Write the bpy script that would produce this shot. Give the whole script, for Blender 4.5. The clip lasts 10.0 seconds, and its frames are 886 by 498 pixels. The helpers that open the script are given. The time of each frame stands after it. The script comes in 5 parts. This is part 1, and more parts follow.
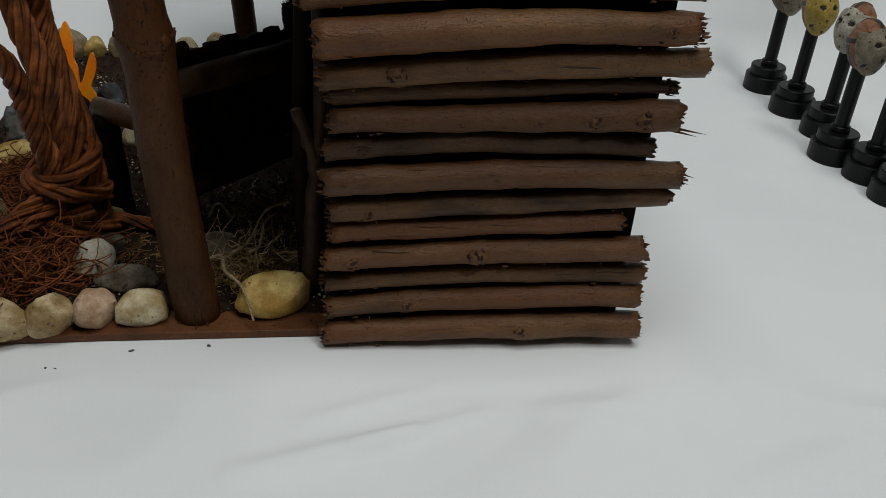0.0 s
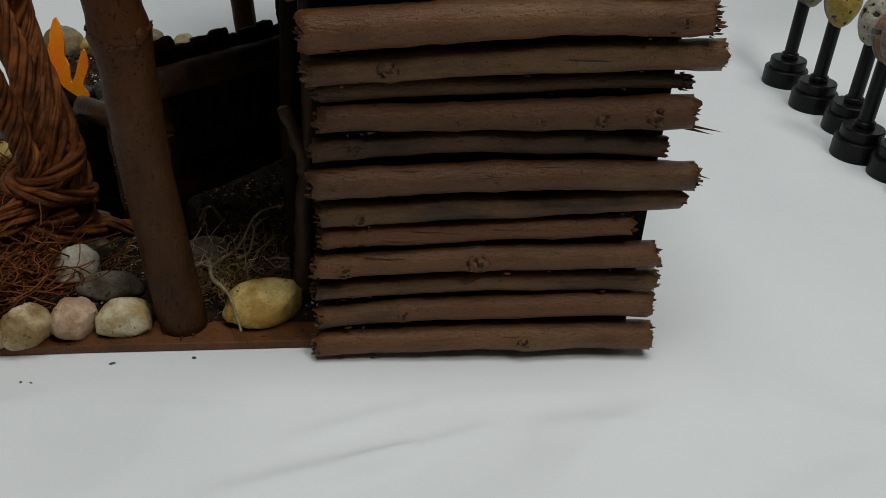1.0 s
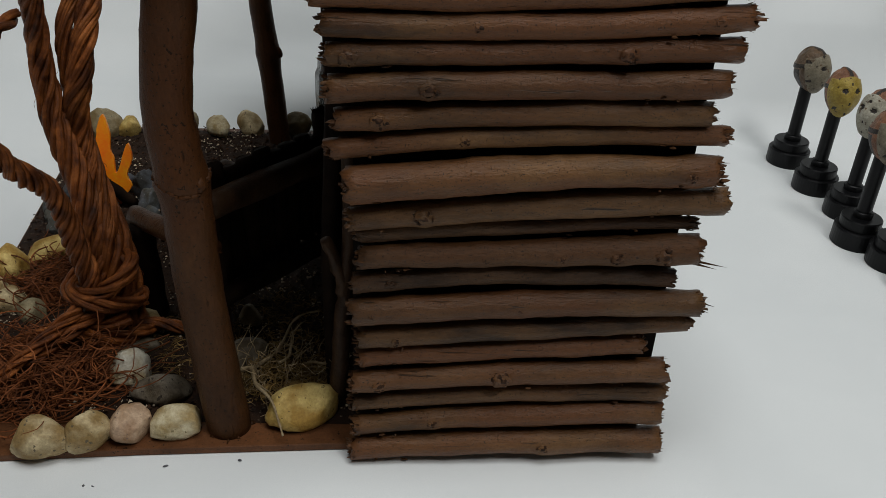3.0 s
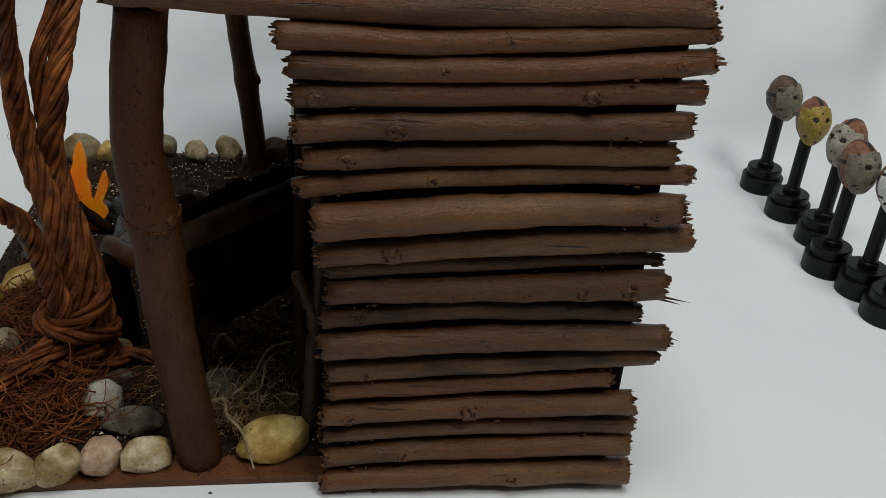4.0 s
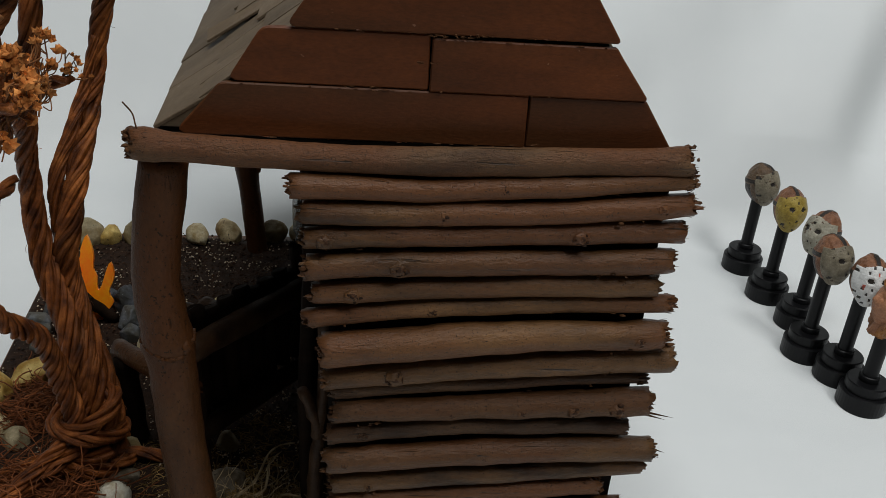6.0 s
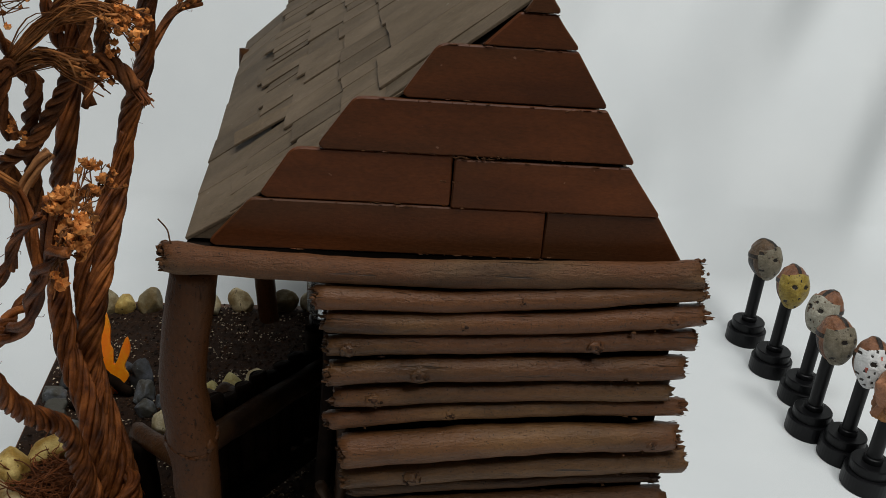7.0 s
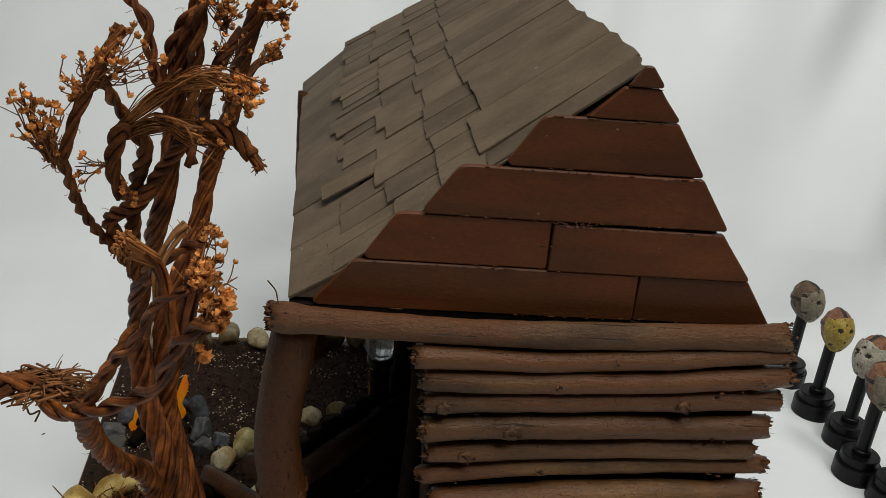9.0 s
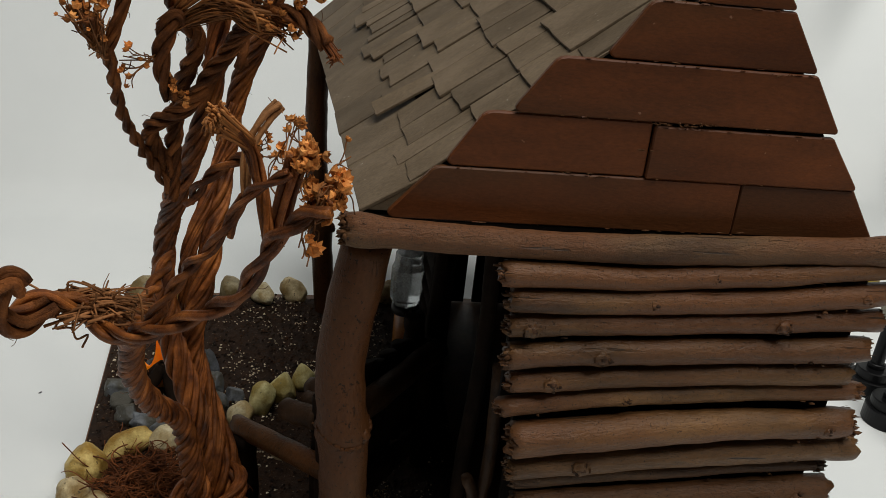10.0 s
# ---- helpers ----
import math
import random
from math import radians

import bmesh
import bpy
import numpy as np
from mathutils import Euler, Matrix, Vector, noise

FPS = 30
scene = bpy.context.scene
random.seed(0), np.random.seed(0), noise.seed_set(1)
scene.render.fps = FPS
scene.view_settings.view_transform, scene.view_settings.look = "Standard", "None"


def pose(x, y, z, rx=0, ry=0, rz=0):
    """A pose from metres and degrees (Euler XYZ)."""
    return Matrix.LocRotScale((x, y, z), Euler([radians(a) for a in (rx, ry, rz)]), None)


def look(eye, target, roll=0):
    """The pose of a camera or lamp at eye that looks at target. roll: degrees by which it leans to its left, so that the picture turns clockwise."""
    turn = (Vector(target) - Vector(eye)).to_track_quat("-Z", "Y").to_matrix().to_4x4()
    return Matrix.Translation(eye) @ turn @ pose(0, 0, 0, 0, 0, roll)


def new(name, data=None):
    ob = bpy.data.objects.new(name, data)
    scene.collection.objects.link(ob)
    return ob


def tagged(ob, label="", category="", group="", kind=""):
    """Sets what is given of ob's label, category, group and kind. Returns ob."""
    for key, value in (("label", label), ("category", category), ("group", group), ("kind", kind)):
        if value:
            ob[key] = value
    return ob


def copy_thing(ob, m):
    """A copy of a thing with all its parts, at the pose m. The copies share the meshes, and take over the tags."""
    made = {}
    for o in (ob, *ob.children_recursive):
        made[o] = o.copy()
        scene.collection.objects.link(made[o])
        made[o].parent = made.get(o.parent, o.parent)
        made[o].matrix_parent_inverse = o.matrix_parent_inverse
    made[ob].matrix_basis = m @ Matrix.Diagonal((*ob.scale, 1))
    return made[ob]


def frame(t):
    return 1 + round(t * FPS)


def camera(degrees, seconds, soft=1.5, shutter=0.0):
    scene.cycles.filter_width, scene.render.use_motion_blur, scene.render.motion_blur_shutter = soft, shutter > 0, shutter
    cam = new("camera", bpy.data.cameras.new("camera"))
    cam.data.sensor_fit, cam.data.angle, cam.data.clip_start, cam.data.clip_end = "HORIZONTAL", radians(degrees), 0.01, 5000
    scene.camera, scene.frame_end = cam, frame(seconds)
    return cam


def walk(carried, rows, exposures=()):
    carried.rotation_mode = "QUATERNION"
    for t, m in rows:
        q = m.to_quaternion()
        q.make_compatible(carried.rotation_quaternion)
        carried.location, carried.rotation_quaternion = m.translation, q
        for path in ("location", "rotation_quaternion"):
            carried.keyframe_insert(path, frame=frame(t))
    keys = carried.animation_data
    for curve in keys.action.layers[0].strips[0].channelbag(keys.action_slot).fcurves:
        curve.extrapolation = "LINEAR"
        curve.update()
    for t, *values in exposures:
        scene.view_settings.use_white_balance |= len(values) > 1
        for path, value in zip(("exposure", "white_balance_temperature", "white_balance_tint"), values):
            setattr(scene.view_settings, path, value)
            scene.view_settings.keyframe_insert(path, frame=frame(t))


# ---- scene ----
cam = camera(54.2, 10.0, soft=0.8)
PATH = [
    (0, (-0.023, -0.31, 0.232), (0.147, 1.393, -0.803), 4.2),
    (0.5, (-0.008, -0.297, 0.225), (0.149, 1.402, -0.818), 3.9),
    (1, (-0.014, -0.29, 0.224), (0.118, 1.412, -0.818), 3.4),
    (1.5, (-0.023, -0.285, 0.232), (0.098, 1.418, -0.809), 3.3),
    (2, (-0.026, -0.286, 0.241), (0.093, 1.42, -0.796), 3.6),
    (2.5, (-0.021, -0.291, 0.259), (0.094, 1.417, -0.776), 3.4),
    (3, (-0.025, -0.295, 0.276), (0.088, 1.428, -0.733), 3.4),
    (3.2, (-0.026, -0.294, 0.28), (0.09, 1.432, -0.724), 3.6),
    (4.3, (-0.017, -0.295, 0.291), (0.137, 1.447, -0.679), 4.1),
    (4.5, (-0.017, -0.297, 0.297), (0.143, 1.448, -0.667), 4.2),
    (5, (-0.02, -0.298, 0.311), (0.149, 1.458, -0.631), 4.3),
    (5.2, (-0.021, -0.298, 0.314), (0.148, 1.46, -0.623), 4.4),
    (6.3, (-0.034, -0.297, 0.34), (0.14, 1.489, -0.542), 4.4),
    (6.5, (-0.04, -0.297, 0.35), (0.132, 1.499, -0.513), 4.6),
    (7, (-0.036, -0.296, 0.357), (0.134, 1.518, -0.469), 4.8),
    (7.5, (-0.029, -0.296, 0.363), (0.144, 1.524, -0.448), 4.7),
    (8, (-0.03, -0.295, 0.368), (0.141, 1.531, -0.429), 4.7),
    (8.5, (-0.05, -0.297, 0.374), (0.113, 1.532, -0.419), 4.8),
    (9, (-0.074, -0.295, 0.373), (0.089, 1.535, -0.416), 5.4),
    (9.5, (-0.092, -0.288, 0.349), (0.105, 1.538, -0.442), 5.8),
    (10, (-0.117, -0.273, 0.332), (0.156, 1.532, -0.485), 6.3),
]
walk(cam, [(t, look(eye, target, roll)) for t, eye, target, roll in PATH], exposures=[(0.0, -0.52, 6550, 10), (1.5, -0.51, 6550, 10), (3.0, -0.40, 6550, 10), (5.0, -0.36, 6500, 10), (7.0, -0.27, 6550, 10), (8.5, -0.20, 6650, 10), (10.0, -0.12, 6900, 10)])

# ---- world and light ----
world = bpy.data.worlds.new("room_air")
scene.world = world
world.use_nodes = True
world.node_tree.nodes["Background"].inputs[0].default_value = (0.9, 0.97, 1.0, 1)
world.node_tree.nodes["Background"].inputs[1].default_value = 0.02


def lamp(name, eye, target, sx, sy, watts, colour):
    data = bpy.data.lights.new(name, "AREA")
    data.shape, data.size, data.size_y, data.energy, data.color = "RECTANGLE", sx, sy, watts, colour
    ob = new(name, data)
    ob.matrix_world = look(eye, target)
    return ob


lamp("ceiling_lamp", (0.0, -0.16, 1.86), (0.0, -0.16, 0.0), 1.0, 0.7, 23.0, (0.965, 0.995, 0.99))
lamp("ceiling_lamp", (0.62, -0.72, 1.66), (0.02, 0.12, 0.05), 0.42, 0.42, 11.6, (0.985, 0.99, 0.965))


# ---- materials ----
MATS = {}


def mat(name, c1, c2, c3=None, rough=0.7, scale=120.0, stretch=(1, 1, 1), bump=0.3, fine=900.0, bump_dist=0.0006,
        spec=0.3, speck=None, speck_at=0.72, speck_scale=700.0, hue_by_object=0.0, island=None, transmission=0.0, sss=0.0, coat=0.0, metal=0.0, relief=0.8,
        patch=None, patch_scale=25.0, pit=0.0, crack=None, crack_at=0.7):
    """Two scales of noise for the colour, fine relief, and optional specks."""
    m = bpy.data.materials.new(name)
    m.use_nodes = True
    nt = m.node_tree
    n, ln = nt.nodes, nt.links
    bsdf = n["Principled BSDF"]
    tc, info = n.new("ShaderNodeTexCoord"), n.new("ShaderNodeObjectInfo")
    shift = n.new("ShaderNodeVectorMath")
    shift.operation = "MULTIPLY_ADD"
    shift.inputs[1].default_value = stretch
    ln.new(tc.outputs["Object"], shift.inputs[0])
    ln.new(info.outputs["Random"], shift.inputs[2])

    def noise_node(s, detail, rough_):
        t = n.new("ShaderNodeTexNoise")
        t.inputs["Scale"].default_value, t.inputs["Detail"].default_value, t.inputs["Roughness"].default_value = s, detail, rough_
        ln.new(shift.outputs[0], t.inputs["Vector"])
        return t

    big, small = noise_node(scale, 4, 0.6), noise_node(fine, 5, 0.65)
    ramp = n.new("ShaderNodeValToRGB")
    ramp.color_ramp.elements[0].position, ramp.color_ramp.elements[0].color = 0.32, (*c1, 1)
    ramp.color_ramp.elements[1].position, ramp.color_ramp.elements[1].color = 0.68, (*c2, 1)
    if c3:
        e = ramp.color_ramp.elements.new(0.5)
        e.color = (*c3, 1)
    ln.new(big.outputs[0], ramp.inputs[0])
    colour = ramp.outputs[0]
    if patch:
        area = noise_node(patch_scale, 3, 0.55)
        edge = n.new("ShaderNodeValToRGB")
        edge.color_ramp.elements[0].position, edge.color_ramp.elements[1].position = 0.42, 0.6
        ln.new(area.outputs[0], edge.inputs[0])
        blend = n.new("ShaderNodeMix")
        blend.data_type = "RGBA"
        blend.inputs[7].default_value = (*patch, 1)
        ln.new(edge.outputs[0], blend.inputs[0])
        ln.new(colour, blend.inputs[6])
        colour = blend.outputs[2]
    dents = []
    grain = n.new("ShaderNodeMix")
    grain.data_type, grain.blend_type = "RGBA", "OVERLAY"
    grain.inputs[0].default_value = 0.5
    ln.new(colour, grain.inputs[6])
    ln.new(small.outputs[0], grain.inputs[7])
    colour = grain.outputs[2]
    if speck:
        dots = noise_node(speck_scale, 2, 0.5)
        ln.new(tc.outputs["Object"], dots.inputs["Vector"])
        cut = n.new("ShaderNodeValToRGB")
        cut.color_ramp.elements[0].position, cut.color_ramp.elements[1].position = speck_at - 0.04, speck_at
        ln.new(dots.outputs[0], cut.inputs[0])
        mix = n.new("ShaderNodeMix")
        mix.data_type = "RGBA"
        mix.inputs[7].default_value = (*speck, 1)
        ln.new(cut.outputs[0], mix.inputs[0])
        ln.new(colour, mix.inputs[6])
        colour = mix.outputs[2]
        if pit:
            dents.append(cut.outputs[0])
    if crack:
        squash = n.new("ShaderNodeVectorMath")
        squash.operation = "MULTIPLY"
        squash.inputs[1].default_value = crack
        ln.new(tc.outputs["Object"], squash.inputs[0])
        lines = noise_node(520, 3, 0.6)
        ln.new(squash.outputs[0], lines.inputs["Vector"])
        split = n.new("ShaderNodeValToRGB")
        split.color_ramp.elements[0].position, split.color_ramp.elements[1].position = crack_at - 0.05, crack_at
        ln.new(lines.outputs[0], split.inputs[0])
        mix = n.new("ShaderNodeMix")
        mix.data_type = "RGBA"
        mix.inputs[7].default_value = (*c1, 1)
        ln.new(split.outputs[0], mix.inputs[0])
        ln.new(colour, mix.inputs[6])
        colour = mix.outputs[2]
        dents.append(split.outputs[0])
    if hue_by_object or island:
        vary = n.new("ShaderNodeHueSaturation")
        span = n.new("ShaderNodeMapRange")
        span.inputs[3].default_value, span.inputs[4].default_value = 1 - (hue_by_object or island), 1 + (hue_by_object or island)
        if island:
            geo = n.new("ShaderNodeNewGeometry")
            ln.new(geo.outputs["Random Per Island"], span.inputs[0])
        else:
            ln.new(info.outputs["Random"], span.inputs[0])
        ln.new(span.outputs[0], vary.inputs["Value"])
        ln.new(colour, vary.inputs["Color"])
        colour = vary.outputs[0]
    ln.new(colour, bsdf.inputs["Base Color"])
    bsdf.inputs["Roughness"].default_value = rough
    bsdf.inputs["Specular IOR Level"].default_value = spec
    bsdf.inputs["Metallic"].default_value = metal
    bsdf.inputs["Transmission Weight"].default_value = transmission
    bsdf.inputs["Coat Weight"].default_value = coat
    if sss:
        bsdf.inputs["Subsurface Weight"].default_value = sss
        bsdf.inputs["Subsurface Scale"].default_value = 0.004
    if bump:
        mid = noise_node(fine * 0.28, 3, 0.55)
        both = n.new("ShaderNodeMath")
        both.operation = "MULTIPLY_ADD"
        both.inputs[1].default_value = relief
        ln.new(mid.outputs[0], both.inputs[0])
        ln.new(small.outputs[0], both.inputs[2])
        height = both.outputs[0]
        for d in dents:
            dip = n.new("ShaderNodeMath")
            dip.operation = "MULTIPLY_ADD"
            dip.inputs[1].default_value = -pit
            ln.new(d, dip.inputs[0])
            ln.new(height, dip.inputs[2])
            height = dip.outputs[0]
        b = n.new("ShaderNodeBump")
        b.inputs["Strength"].default_value, b.inputs["Distance"].default_value = bump, bump_dist
        ln.new(height, b.inputs["Height"])
        ln.new(b.outputs[0], bsdf.inputs["Normal"])
    MATS[name] = m
    return m


M_SHEET = mat("white_cotton_sheet", (0.74, 0.765, 0.775), (0.79, 0.81, 0.815), rough=0.92, scale=6, fine=2500, bump=0.12, bump_dist=0.0003, spec=0.1)
M_LOG = mat("painted_twig", (0.030, 0.0142, 0.0052), (0.170, 0.084, 0.0320), (0.108, 0.052, 0.0190), rough=0.38, scale=60, stretch=(0.35, 1, 1), fine=1000,
            bump=0.65, bump_dist=0.0009, relief=0.9, speck=(0.022, 0.011, 0.0050), speck_at=0.672, speck_scale=1700, hue_by_object=0.2, spec=0.3,
            patch=(0.117, 0.045, 0.0158), patch_scale=26.0, pit=1.4, crack=(0.05, 1, 1), crack_at=0.71)
M_LOGDARK = mat("dark_bare_twig", (0.026, 0.0125, 0.0056), (0.112, 0.056, 0.0235), (0.072, 0.035, 0.0145), rough=0.45, scale=60, stretch=(0.35, 1, 1), fine=1000,
                bump=0.65, bump_dist=0.0009, relief=0.9, speck=(0.020, 0.011, 0.0054), speck_at=0.66, speck_scale=1700, hue_by_object=0.2, spec=0.25,
                patch=(0.080, 0.034, 0.0130), patch_scale=26.0, pit=1.4, crack=(0.05, 1, 1), crack_at=0.70)
M_BEAM = mat("rough_weathered_twig", (0.03, 0.0145, 0.0060), (0.158, 0.089, 0.043), (0.104, 0.057, 0.0255), rough=0.5, scale=60, stretch=(0.35, 1, 1), fine=1000,
             bump=0.8, bump_dist=0.001, relief=1.0, speck=(0.026, 0.0140, 0.0062), speck_at=0.645, speck_scale=2300, spec=0.28, patch=(0.115, 0.043, 0.0150), patch_scale=26.0, pit=1.8, crack=(0.05, 1, 1), crack_at=0.70)
M_POST = mat("painted_branch", (0.027, 0.0108, 0.0038), (0.086, 0.036, 0.0130), (0.060, 0.0245, 0.0086), rough=0.45, spec=0.12, scale=45, stretch=(1, 1, 0.45), fine=700,
             bump=0.55, bump_dist=0.0008, speck=(0.02, 0.0092, 0.004), speck_at=0.675, speck_scale=800, hue_by_object=0.1, patch=(0.072, 0.0255, 0.0080), patch_scale=30.0,
             pit=0.8, crack=(1, 1, 0.1), crack_at=0.72)
M_RAIL = mat("brown_stained_twig", (0.016, 0.0075, 0.0034), (0.058, 0.028, 0.0125), rough=0.55, scale=80, fine=1000, bump=0.6, spec=0.16)
M_FRAY = mat("torn_wood_fibre", (0.04, 0.017, 0.0075), (0.13, 0.060, 0.027), rough=0.85, scale=400, fine=2000, bump=0.4, spec=0.1)
M_KNOT = mat("twig_knot", (0.014, 0.0075, 0.0042), (0.085, 0.038, 0.018), (0.04, 0.018, 0.009), rough=0.6, scale=420, fine=1600, bump=0.8, spec=0.15)
M_PLANK = mat("brown_painted_plank", (0.062, 0.0178, 0.0048), (0.124, 0.0355, 0.0094), rough=0.5, scale=40, stretch=(0.3, 1, 1), fine=1400, bump=0.3,
              bump_dist=0.0004, speck=(0.2, 0.1, 0.06), speck_at=0.785, speck_scale=300, hue_by_object=0.14, spec=0.2, patch=(0.068, 0.0245, 0.0082), patch_scale=22.0, crack=(0.03, 1, 1), crack_at=0.77)
M_SHINGLE = mat("weathered_shingle", (0.094, 0.0675, 0.0432), (0.150, 0.110, 0.074), (0.121, 0.088, 0.0575), rough=0.66, spec=0.14, scale=45, stretch=(0.5, 1, 1), fine=900,
                bump=0.4, bump_dist=0.0005, speck=(0.28, 0.25, 0.2), speck_at=0.775, speck_scale=420, hue_by_object=0.16)
# near-black board: shade of the gaps and the interior is put into its colour
M_DARK = mat("shade_dark_board", (0.005, 0.0032, 0.0024), (0.011, 0.007, 0.005), rough=0.8, scale=60, fine=900, bump=0.3, spec=0.08)
# twig brown taken down to near black: the porch's deep shade is in this colour
M_DARKLOG = mat("shade_dark_twig", (0.0055, 0.0032, 0.0021), (0.0165, 0.0092, 0.0055), rough=0.8, scale=80, fine=1000, bump=0.5, hue_by_object=0.25, spec=0.06)
M_BASE = mat("brown_painted_plywood", (0.078, 0.031, 0.0125), (0.15, 0.060, 0.0245), rough=0.42, scale=50, fine=900, bump=0.3, spec=0.2, speck=(0.025, 0.012, 0.006), speck_at=0.7)
M_SOIL = mat("dark_soil", (0.011, 0.0042, 0.0014), (0.036, 0.0142, 0.0048), rough=0.85, scale=150, fine=1300, bump=1.0, bump_dist=0.0012,
             speck=(0.2, 0.15, 0.1), speck_at=0.72, speck_scale=620)
M_GRAIN = mat("soil_grain", (0.014, 0.0058, 0.0020), (0.05, 0.0205, 0.0075), rough=0.8, scale=90, fine=900, bump=0.3, island=0.8)
M_PALEGRAIN = mat("pale_soil_grain", (0.42, 0.33, 0.22), (0.66, 0.55, 0.42), rough=0.75, scale=200, fine=900, bump=0.3, island=0.5)
M_ROPE = mat("brown_twisted_cord", (0.046, 0.0112, 0.0024), (0.305, 0.098, 0.0228), (0.160, 0.0455, 0.0100), rough=0.46, scale=110, fine=1700, bump=0.6,
             bump_dist=0.0007, island=0.42, spec=0.2)
M_ROPEDARK = mat("dark_twisted_cord", (0.050, 0.0150, 0.0038), (0.26, 0.088, 0.0240), (0.145, 0.046, 0.0120), rough=0.55, scale=110, fine=1700, bump=0.8,
                 bump_dist=0.0009, island=0.4, spec=0.15)
M_GOLDFIBRE = mat("golden_brown_fibre", (0.15, 0.048, 0.0115), (0.42, 0.165, 0.046), rough=0.6, scale=90, fine=900, bump=0.2, island=0.5, spec=0.25)
M_STUB = mat("orange_brown_cord_end", (0.2, 0.08, 0.025), (0.42, 0.19, 0.07), (0.3, 0.13, 0.045), rough=0.7, scale=90, fine=1500, bump=0.6, island=0.25)
M_FIBRE = mat("coconut_fibre", (0.090, 0.025, 0.0075), (0.25, 0.080, 0.0250), rough=0.7, scale=90, fine=900, bump=0.2, island=0.45, spec=0.2)
M_TWIG = mat("thin_brown_twig", (0.09, 0.034, 0.0115), (0.29, 0.12, 0.045), rough=0.7, scale=90, fine=900, bump=0.2, island=0.5, spec=0.15)
M_FLOWER = mat("dried_orange_blossom", (0.30, 0.085, 0.016), (0.70, 0.31, 0.10), (0.50, 0.175, 0.042), rough=0.75, scale=260, fine=1200, bump=0.4, island=0.55, spec=0.15)
M_ROOT = mat("pale_dry_root", (0.16, 0.105, 0.048), (0.46, 0.35, 0.21), rough=0.8, scale=150, fine=1200, bump=0.4, island=0.3)
M_STRAW = mat("dry_straw", (0.10, 0.058, 0.018), (0.30, 0.19, 0.070), rough=0.8, scale=150, fine=1200, bump=0.3, island=0.5, spec=0.15)
M_BLACK = mat("black_glossy_plastic", (0.0035, 0.0036, 0.0042), (0.006, 0.006, 0.007), rough=0.42, scale=60, fine=700, bump=0.03, spec=0.22)
M_FLAME = mat("orange_flame_plastic", (1.0, 0.165, 0.004), (1.0, 0.34, 0.011), rough=0.35, scale=45, fine=500, bump=0.08, spec=0.3, sss=0.25)
M_CLEAR = mat("clear_plastic", (0.84, 0.9, 0.92), (0.92, 0.95, 0.96), rough=0.22, scale=60, fine=500, bump=0.05, spec=0.5, transmission=0.8)
M_AMBER = mat("amber_plastic", (0.5, 0.17, 0.03), (0.7, 0.27, 0.06), rough=0.2, scale=60, fine=500, bump=0.05, spec=0.5, transmission=0.5)
M_WHITE = mat("white_plastic_card", (0.6, 0.62, 0.64), (0.72, 0.74, 0.75), rough=0.5, scale=60, fine=500, bump=0.05)
M_WALL = mat("room_wall_paint", (0.24, 0.24, 0.235), (0.3, 0.3, 0.295), rough=0.8, scale=3, fine=60, bump=0.05, bump_dist=0.002)
M_TABLE = mat("table_wood", (0.2, 0.13, 0.08), (0.3, 0.2, 0.12), rough=0.5, scale=10, fine=200, bump=0.1)
M_LINT = mat("grey_lint", (0.05, 0.05, 0.06), (0.14, 0.14, 0.15), rough=0.9, scale=500, fine=900, bump=0.1)


def stone(name, a, b, sp=None, at=0.7):
    dirt = [0.8 * c * k for c, k in zip(a, (1.0, 0.85, 0.6))]
    return mat(name, a, b, rough=0.6, scale=120, fine=900, bump=0.6, bump_dist=0.0009, speck=sp, speck_at=at + 0.01, speck_scale=420, spec=0.3, patch=dirt, patch_scale=75.0)


M_TAN = stone("tan_pebble", (0.356, 0.270, 0.144), (0.736, 0.598, 0.356), (0.13, 0.1, 0.06), 0.68)
M_PINK = stone("pinkish_pebble", (0.363, 0.231, 0.149), (0.638, 0.462, 0.314), (0.2, 0.13, 0.1), 0.7)
M_CREAM = stone("cream_pebble", (0.483, 0.402, 0.247), (0.800, 0.713, 0.494), (0.25, 0.2, 0.1), 0.7)
M_YELLOW = stone("ochre_pebble", (0.429, 0.292, 0.083), (0.770, 0.583, 0.220), (0.14, 0.09, 0.03), 0.69)
M_LIME = stone("pale_yellow_pebble", (0.462, 0.396, 0.160), (0.748, 0.660, 0.341), (0.25, 0.22, 0.1), 0.72)
M_CHALK = stone("white_pebble", (0.546, 0.494, 0.390), (0.754, 0.715, 0.598), (0.3, 0.27, 0.22), 0.7)
M_OLIVE = stone("olive_grey_pebble", (0.196, 0.155, 0.086), (0.368, 0.305, 0.184), (0.12, 0.11, 0.07), 0.7)
M_GREY = stone("blue_grey_rock", (0.09, 0.098, 0.112), (0.22, 0.235, 0.255), (0.36, 0.37, 0.38), 0.74)
M_SLATE = stone("dark_slate_rock", (0.03, 0.033, 0.04), (0.09, 0.095, 0.11), (0.2, 0.21, 0.22), 0.76)
M_BARK = stone("grey_bark_rock", (0.075, 0.06, 0.042), (0.24, 0.2, 0.15), (0.04, 0.03, 0.02), 0.66)

R = random.Random(7)


# ---- mesh helpers ----
def mesh_object(name, bm, material, parent=None, smooth=True):
    me = bpy.data.meshes.new(name)
    bm.to_mesh(me)
    bm.free()
    for m in (material if isinstance(material, (list, tuple)) else [material]):
        me.materials.append(m)
    if smooth:
        me.polygons.foreach_set("use_smooth", [True] * len(me.polygons))
    ob = new(name, me)
    ob.parent = parent
    return ob


